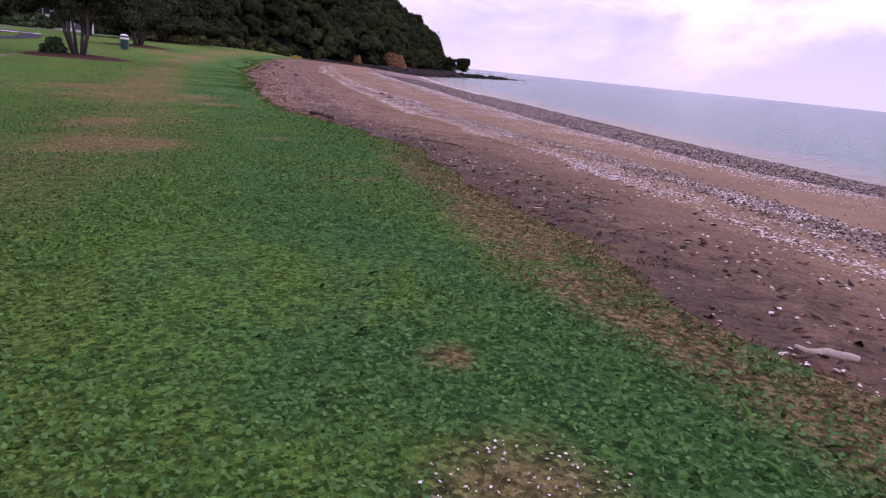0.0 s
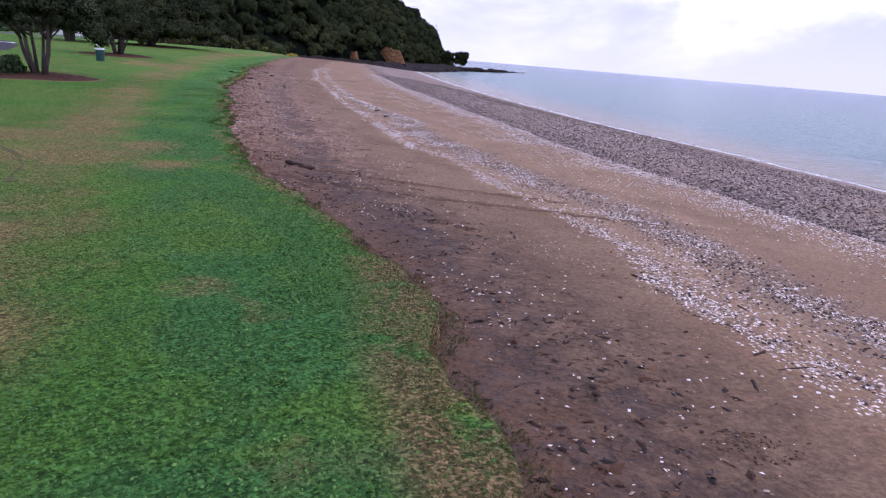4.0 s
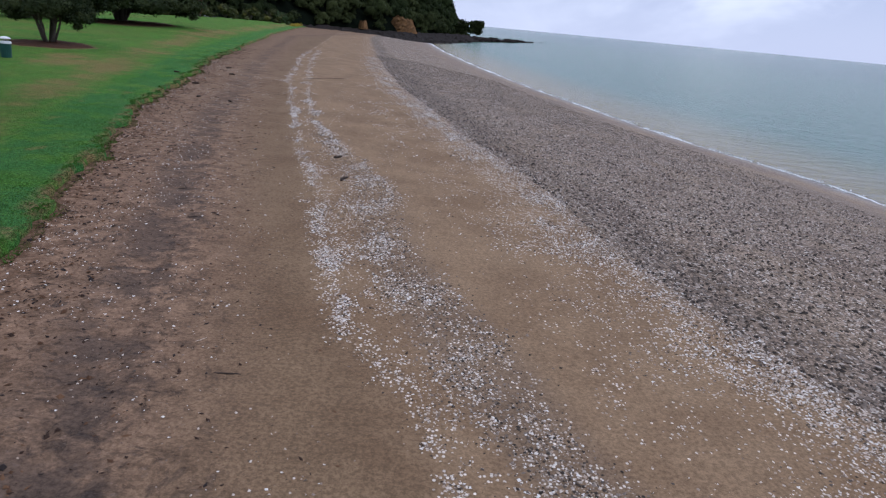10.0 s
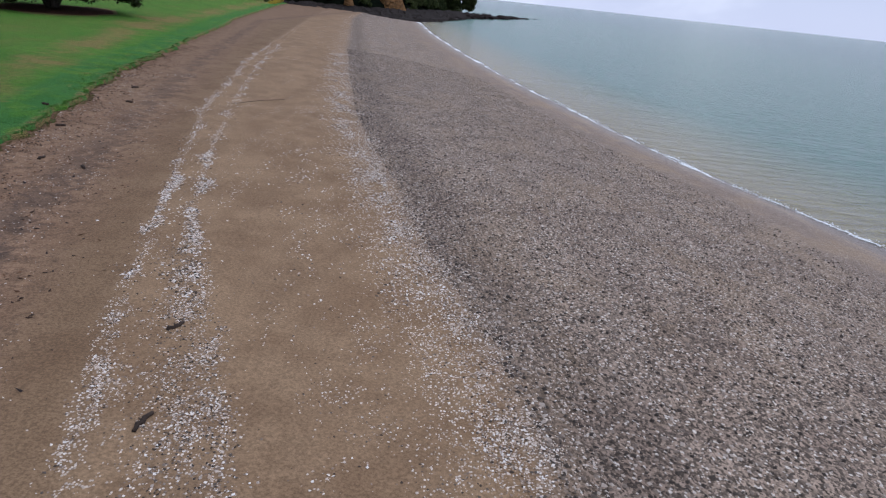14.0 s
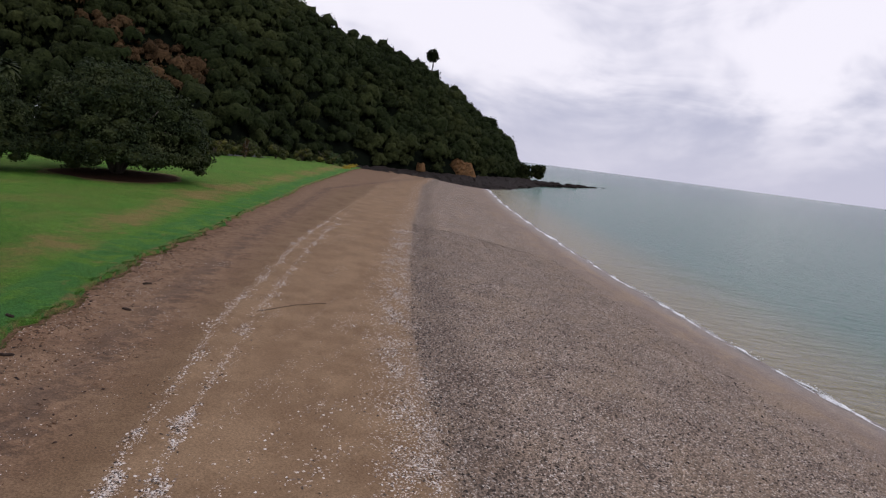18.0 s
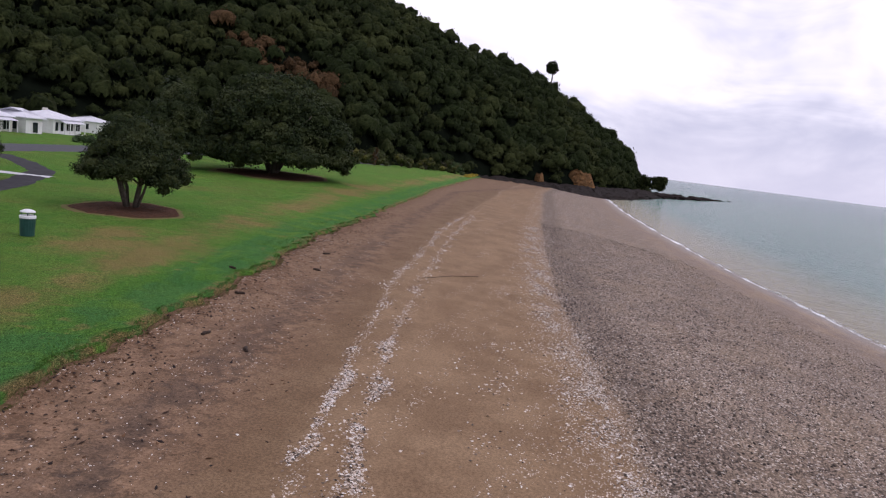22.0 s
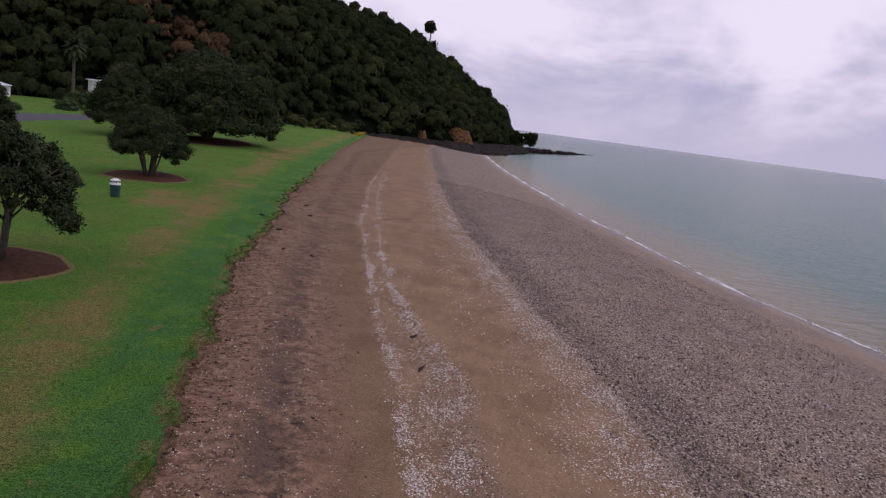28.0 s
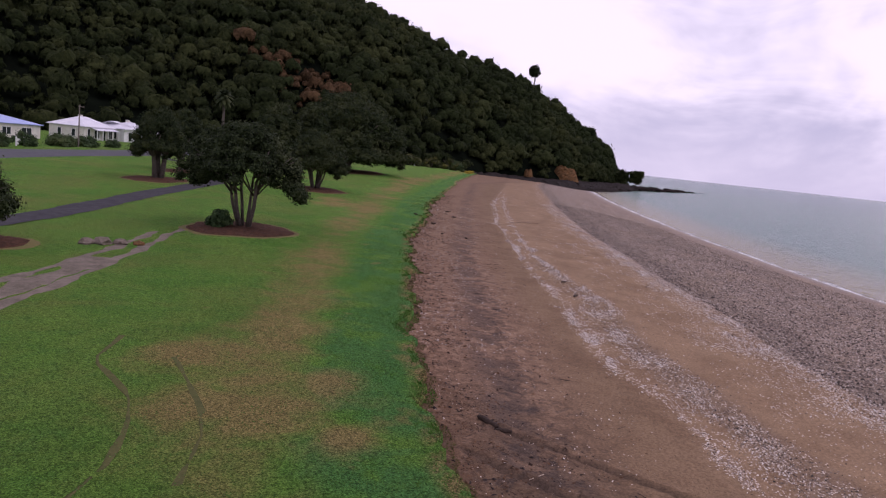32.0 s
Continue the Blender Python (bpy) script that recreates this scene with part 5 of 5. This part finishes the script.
x, y = lawn_spots(150000, 2.2, 16, -8.5, .04, 1.9)
keepers = r.random(len(x)) < .55 + .45 * np.sin(x * 1.7 + 2 * np.sin(y * 1.1)) * np.sin(y * 1.9)
blades(x[keepers], y[keepers], .011, .0048, GRASS, "grass", "short green lawn grass and clover", 61, 2.4)
x, y = lawn_spots(40000, 9, 34, -6, .05)
blades(x, y, .012, .0065, GRASS, "grass", "short green lawn grass", 62, 2.6)
x, y = lawn_spots(26000, 3, 60, -1.7, .08, 1.0, .5)
blades(x, y, .026, .008, GRASS, "grass", "longer coarse grass at the lawn edge", 63, 2.0)
y = 4 + 66 * r.random(26000) ** 1.2
x = edge_x(y) - .15 + .34 * r.random(26000) ** 1.6
sel = (y > 12) & (r.random(26000) < .7) & (np.array([noise.noise(Vector((a * 1.4, b * 1.1, 9.1))) for a, b in zip(x, y)]) > .06 + .7 * (x - edge_x(y)))
blades(x[sel], y[sel], .030, .009, GRASS, "grass", "ragged grass tufts hanging over the lawn edge", 65, 1.9)
y = 3 + 57 * r.random(30000) ** 1.1
x = edge_x(y) + .18 - .5 * r.random(30000) ** 1.6 * (.5 + .5 * np.clip((12 - y) / 4, 0, 1))
blades(x, y, .02, .0035, STRAW, "dry_grass", "dry straw-coloured grass at the lawn edge", 64, 1.2)
# clover: small flat leaves just over the turf
x, y = lawn_spots(170000, 2.2, 14, -8.5, -.1, 1.8)
patchy = np.sin(x * 2.3 + 1) * np.sin(y * 1.7) + .6 * np.sin(x * .9 - y * 1.3)
sel = patchy > -.5
x, y = x[sel], y[sel]
V, F = leaf_quads(np.stack([x, y, lawn_z(x, y) + .012 + .022 * r.random(len(x))], -1), .0074, r, .3, .8)
tagged(mesh_of("clover", V, F, CLOVER), "low clover leaves in the lawn", "clover", kind="stuff")


def chips(x, y, size, mat, name, label, category, thick=.35, lift=.2, seed=1, long=1.0):
    """Small flat four-sided chips lying on the sand."""
    r = np.random.default_rng(seed)
    k = len(x)
    z = beach_z(x, y)
    s = (size * (.45 + r.random(k) ** 2 * 1.3))[:, None]
    spin = r.random((k, 1)) * 2 * np.pi
    a = np.arange(4)[None] * np.pi / 2
    rad = s * (.7 + .5 * r.random((k, 4)))
    tx, ty = r.normal(size=(k, 1)) * .25, r.normal(size=(k, 1)) * .25
    ex_, ey_ = np.cos(a) * rad * long, np.sin(a) * rad
    rx, ry = ex_ * np.cos(spin) - ey_ * np.sin(spin), ex_ * np.sin(spin) + ey_ * np.cos(spin)
    ring = np.stack([x[:, None] + rx, y[:, None] + ry, z[:, None] + s * lift * .4 + rx * tx + ry * ty], -1)
    top = np.stack([x, y, z + s[:, 0] * (lift + thick)], -1)[:, None]
    V = np.concatenate([ring, top], 1).reshape(-1, 3)
    b = np.arange(k) * 5
    F = np.concatenate([np.stack([b + j, b + (j + 1) % 4, b + 4], -1) for j in range(4)])
    return tagged(mesh_of(name, V, F, mat), label, category, kind="stuff")


def beach_spots(k, y0, y1, line, mean, spread, power=1.0):
    y = y0 + (y1 - y0) * r.random(k) ** power
    return along(line, y) + mean + spread * r.normal(size=k) + .15 * wob(y, .7), y


NB = 76000
yb = 4 + 36 * r.random(NB) ** 1.15
fb = np.where(r.random(NB) < .5, .70 + .18 * r.normal(size=NB), r.random(NB) * 1.1 - .05)
two = r.random(NB) < np.clip((yb - 28) / 6, 0, .93)
fb = np.where(two, np.where(r.random(NB) < .5, .02 + .08 * r.normal(size=NB) + .06 * wob(yb, .9, 2), .93 + .10 * r.normal(size=NB) + .08 * wob(yb, .6, 4)), fb)
X1, Y1 = zip(*((along(SHELL, yb) + fb * (along(BAND, yb) - along(SHELL, yb)) + .15 * wob(yb, .7), yb), beach_spots(16000, 6, 26, SHELL, .08, .11, 1.0), beach_spots(15000, 20, 72, SHELL, .02, .11, 1.0), beach_spots(16000, 26, 75, BAND, -.05, .14, 1.0),
               beach_spots(82000, 12, 75, PEBBLE, -.7, .46, 1.25), beach_spots(9000, 16, 42, STREAK, 0, .4), beach_spots(2500, 3, 40, SHELL, 2.5, 2.0)))
x, y = np.concatenate(X1), np.concatenate(Y1)
clot = np.array([noise.noise(Vector((a * 1.5, b * .8, 0))) + .6 * noise.noise(Vector((a * 5, b * 4, 7))) for a, b in zip(x, y)])
sel = (x > edge_x(y) + .15) & (r.random(len(x)) < np.clip(.26 + 1.9 * clot, .03, 1))
thin = r.random(len(x)) < .6
for part_of, grain, seed in ((sel & (y < 20), .0120, 71), (sel & (y >= 20) & (y < 31), .0145, 76), (sel & thin & (y >= 31), .021, 79)):
    chips(x[part_of], y[part_of], grain, SHELLS, "shells", "broken white and grey shells in drift lines", "shells", seed=seed)
lx, ly = beach_spots(40000, 13, 46, PEBBLE, -.42, .3, 1.1)
ok = r.random(len(lx)) < np.clip(.30 + .9 * np.array([noise.noise(Vector((a * 2.2, b * 1.1, 4.4))) for a, b in zip(lx, ly)]), .1, 1)
chips(lx[ok], ly[ok], .0165, SHELLS, "shells", "grey and white broken shells along the edge of the pebbles", "shells", seed=80)
NB = 11000
yb = 6 + 27 * r.random(NB) ** 1.5
xb = along(SHELL, yb) + (.72 + .2 * r.normal(size=NB)) * (along(BAND, yb) - along(SHELL, yb)) + .15 * wob(yb, .7)
chips(xb, yb, .014, STONES, "pebbles", "small dark stones mixed into the shell drift", "pebbles", .5, seed=78)
y = 3 + 45 * r.random(17000) ** 1.3
x = edge_x(y) + .15 + 3.4 * r.random(17000) ** 1.2
sel = r.random(len(x)) < .35 + .5 * np.sin(x * 2.1 + 1.3 * np.sin(y * 1.1)) * np.sin(y * 1.7)
chips(x[sel], y[sel], .010, SHELLS, "shell_bits", "small scattered shell fragments on the upper beach", "shells", seed=74)
y = 20 + 34 * r.random(13000) ** 1.1
x = edge_x(y) + .2 + 2.8 * r.random(13000) ** 1.5
sel = r.random(len(x)) < .4 + .5 * np.sin(x * 1.9 + 1.1 * np.sin(y * .8)) * np.sin(y * 1.1 + 2)
chips(x[sel], y[sel], .013, SHELLS, "shell_bits", "shell fragments strewn below the lawn edge", "shells", seed=82)
y = 14 + 66 * r.random(60000) ** 1.7
x = along(PEBBLE, y) - .1 + (along(WATER, y) - along(PEBBLE, y) - 4.5) * r.random(60000) ** 1.4
chips(x, y, .029, STONES, "pebbles", "small dark and pale beach pebbles", "pebbles", .5, seed=72)
x, y = beach_spots(20000, 3, 66, EDGE, .4, .55, 1.1)
x2, y2 = beach_spots(5200, 4, 44, TRACK, .3, .9, 1.3)
x, y = np.concatenate([x, x2]), np.concatenate([y, y2])
clot = np.sin(x * 3 + y) * np.sin(y * 1.9) + .5 * r.normal(size=len(x))
sel = (x > edge_x(y) + .1) & (clot > -.1)
near = sel & (y < 13)
far = sel & (y >= 24) & (r.random(len(x)) < .5)
sel = sel & (y >= 13) & (y < 24)
chips(x[far], y[far], .020, WEED, "dry_seaweed", "scraps of dark seaweed and sticks along the top of the beach", "seaweed", .4, seed=77, long=2.2)
chips(x[sel], y[sel], .0115, WEED, "dry_seaweed", "scraps of dark seaweed and sticks along the top of the beach", "seaweed", .4, seed=75, long=2.2)
chips(x[near], y[near], .0125, WEED, "dry_seaweed", "scraps of dry seaweed and leaf litter on the sand", "seaweed", .3, seed=73, long=2.4)
# dark clods of weed and earth below the lawn edge
y = 13 + 42 * r.random(2600) ** 1.2
x = edge_x(y) + .12 + 1.5 * r.random(2600) ** 2.2
sel = r.random(len(x)) < .45 + .5 * np.sin(x * 2.7 + 1.1 * np.sin(y * .9)) * np.sin(y * 1.3)
chips(x[sel], y[sel], .022, WEED, "weed_clods", "dark clods of weed and earth at the top of the beach", "seaweed", .6, seed=81, long=1.5)
# crushed shell in the bare spot of the lawn
k = 260
a, d = r.random(k) * 2 * np.pi, .26 * np.sqrt(r.random(k))
x, y = -.31 + np.cos(a) * d * .9, 3.55 + np.sin(a) * d * .7
V, F = leaf_quads(np.stack([x, y, lawn_z(x, y) + .004], -1), .0045, r, .15, .7)
tagged(mesh_of("shell_bits", V, F, SHELLS), "crushed shell bits in a bare spot of the lawn", "shells", kind="stuff")
# flecks of broken foam
r = np.random.default_rng(90)
y = -2 + 82 * r.random(9000) ** 1.1
x = along(WATER, y) - .12 + .25 * wob(y, .35) + .08 * wob(y, 1.9) + .17 * r.normal(size=9000)
sel = np.array([noise.noise(Vector((q * .33, 2, 8))) + .6 * noise.noise(Vector((q * 1.7, 4, 1))) for q in y]) + .3 * r.normal(size=9000) > .12
x, y = x[sel], y[sel]
V, F = leaf_quads(np.stack([x, y, SEA + .05 + .015 * r.random(len(x))], -1), .035, r, .2, .7)
tagged(mesh_of("foam_flecks", V, F, FOAM), "white flecks of broken foam at the waterline", "foam", kind="stuff")


def strand(line, thick, label):
    """A thin wavering line of wet weed left on the sand."""
    bm = bmesh.new()
    pts = []
    for (ax, ay), (bx, by) in zip(line, line[1:]):
        for k in range(6):
            f = k / 6
            x, y = ax + (bx - ax) * f, ay + (by - ay) * f + .03 * math.sin(ax * 9 + k * 1.9)
            pts.append((x, y, bz(x, y) + thick * .3))
    tube(bm, pts, [thick * (.6 + .5 * abs(math.sin(i * 1.3))) for i in range(len(pts))], 6)
    return tagged(part("weed_strand", bm, WOOD), label, "seaweed")


STRAND = ((-6.85, 47.5), (-6.15, 49.0), (-5.2, 50.2))
strand(STRAND, .013, "thin dark strand of weed lying across the sand")
for i, (x, y, w, h) in enumerate(((-42.6, 117, 1.8, 4.2), (-41.5, 133, 1.5, 3.6), (-43.5, 126, 3.0, 3.0))):
    shrub((x, y, lz(x, y)), w, h, 400 + i, "tall brownish shrub at the foot of the bush", FORESTB if i < 2 else HEDGE, count=26, per=70, leaf=.07, group="tall shrubs by the bush")
# twigs and straws on the upper beach
r = np.random.default_rng(91)
for i in range(46):
    y = 8 + 24 * r.random() ** 1.4
    x = float(edge_x(y)) + .4 + 2.8 * r.random()
    pale = i % 4 == 0
    driftwood(x, y, .10 + .16 * r.random(), .006 + .008 * r.random() * (not pale), float(r.random() * 180), 100 + i, PALEWOOD if pale else WOOD,
              "thin pale straw lying on the sand" if pale else "short dark twig lying on the sand", "twig", False, .012)
# weed clumps: reddish tangles near the lawn edge and by the ruts
for i, (x, y, g) in enumerate(((-3.0, 16.3, .34), (-2.7, 15.7, .30), (-3.3, 17.2, .26), (-.55, 12.9, .18), (-.2, 12.6, .14), (-5.1, 24.3, .3), (-6.2, 29.2, .28), (-4.7, 21.6, .25), (-7.8, 34.6, .3), (.9, 8.1, .22), (.75, 5.9, .24))):
    k = 150
    a, d = r.random(k) * 2 * np.pi, g * np.sqrt(r.random(k))
    px, py = x + np.cos(a) * d, y + np.sin(a) * d * .7
    V, F = leaf_quads(np.stack([px, py, beach_z(px, py) + .003 + .02 * r.random(k) * (1 - d / g)], -1), .012, r, .3, .3)
    ob = mesh_of("seaweed_clump", V, F, WEED)
    tagged(ob, "tangle of reddish-brown dry seaweed on the sand", "seaweed", "seaweed clumps", kind="stuff")
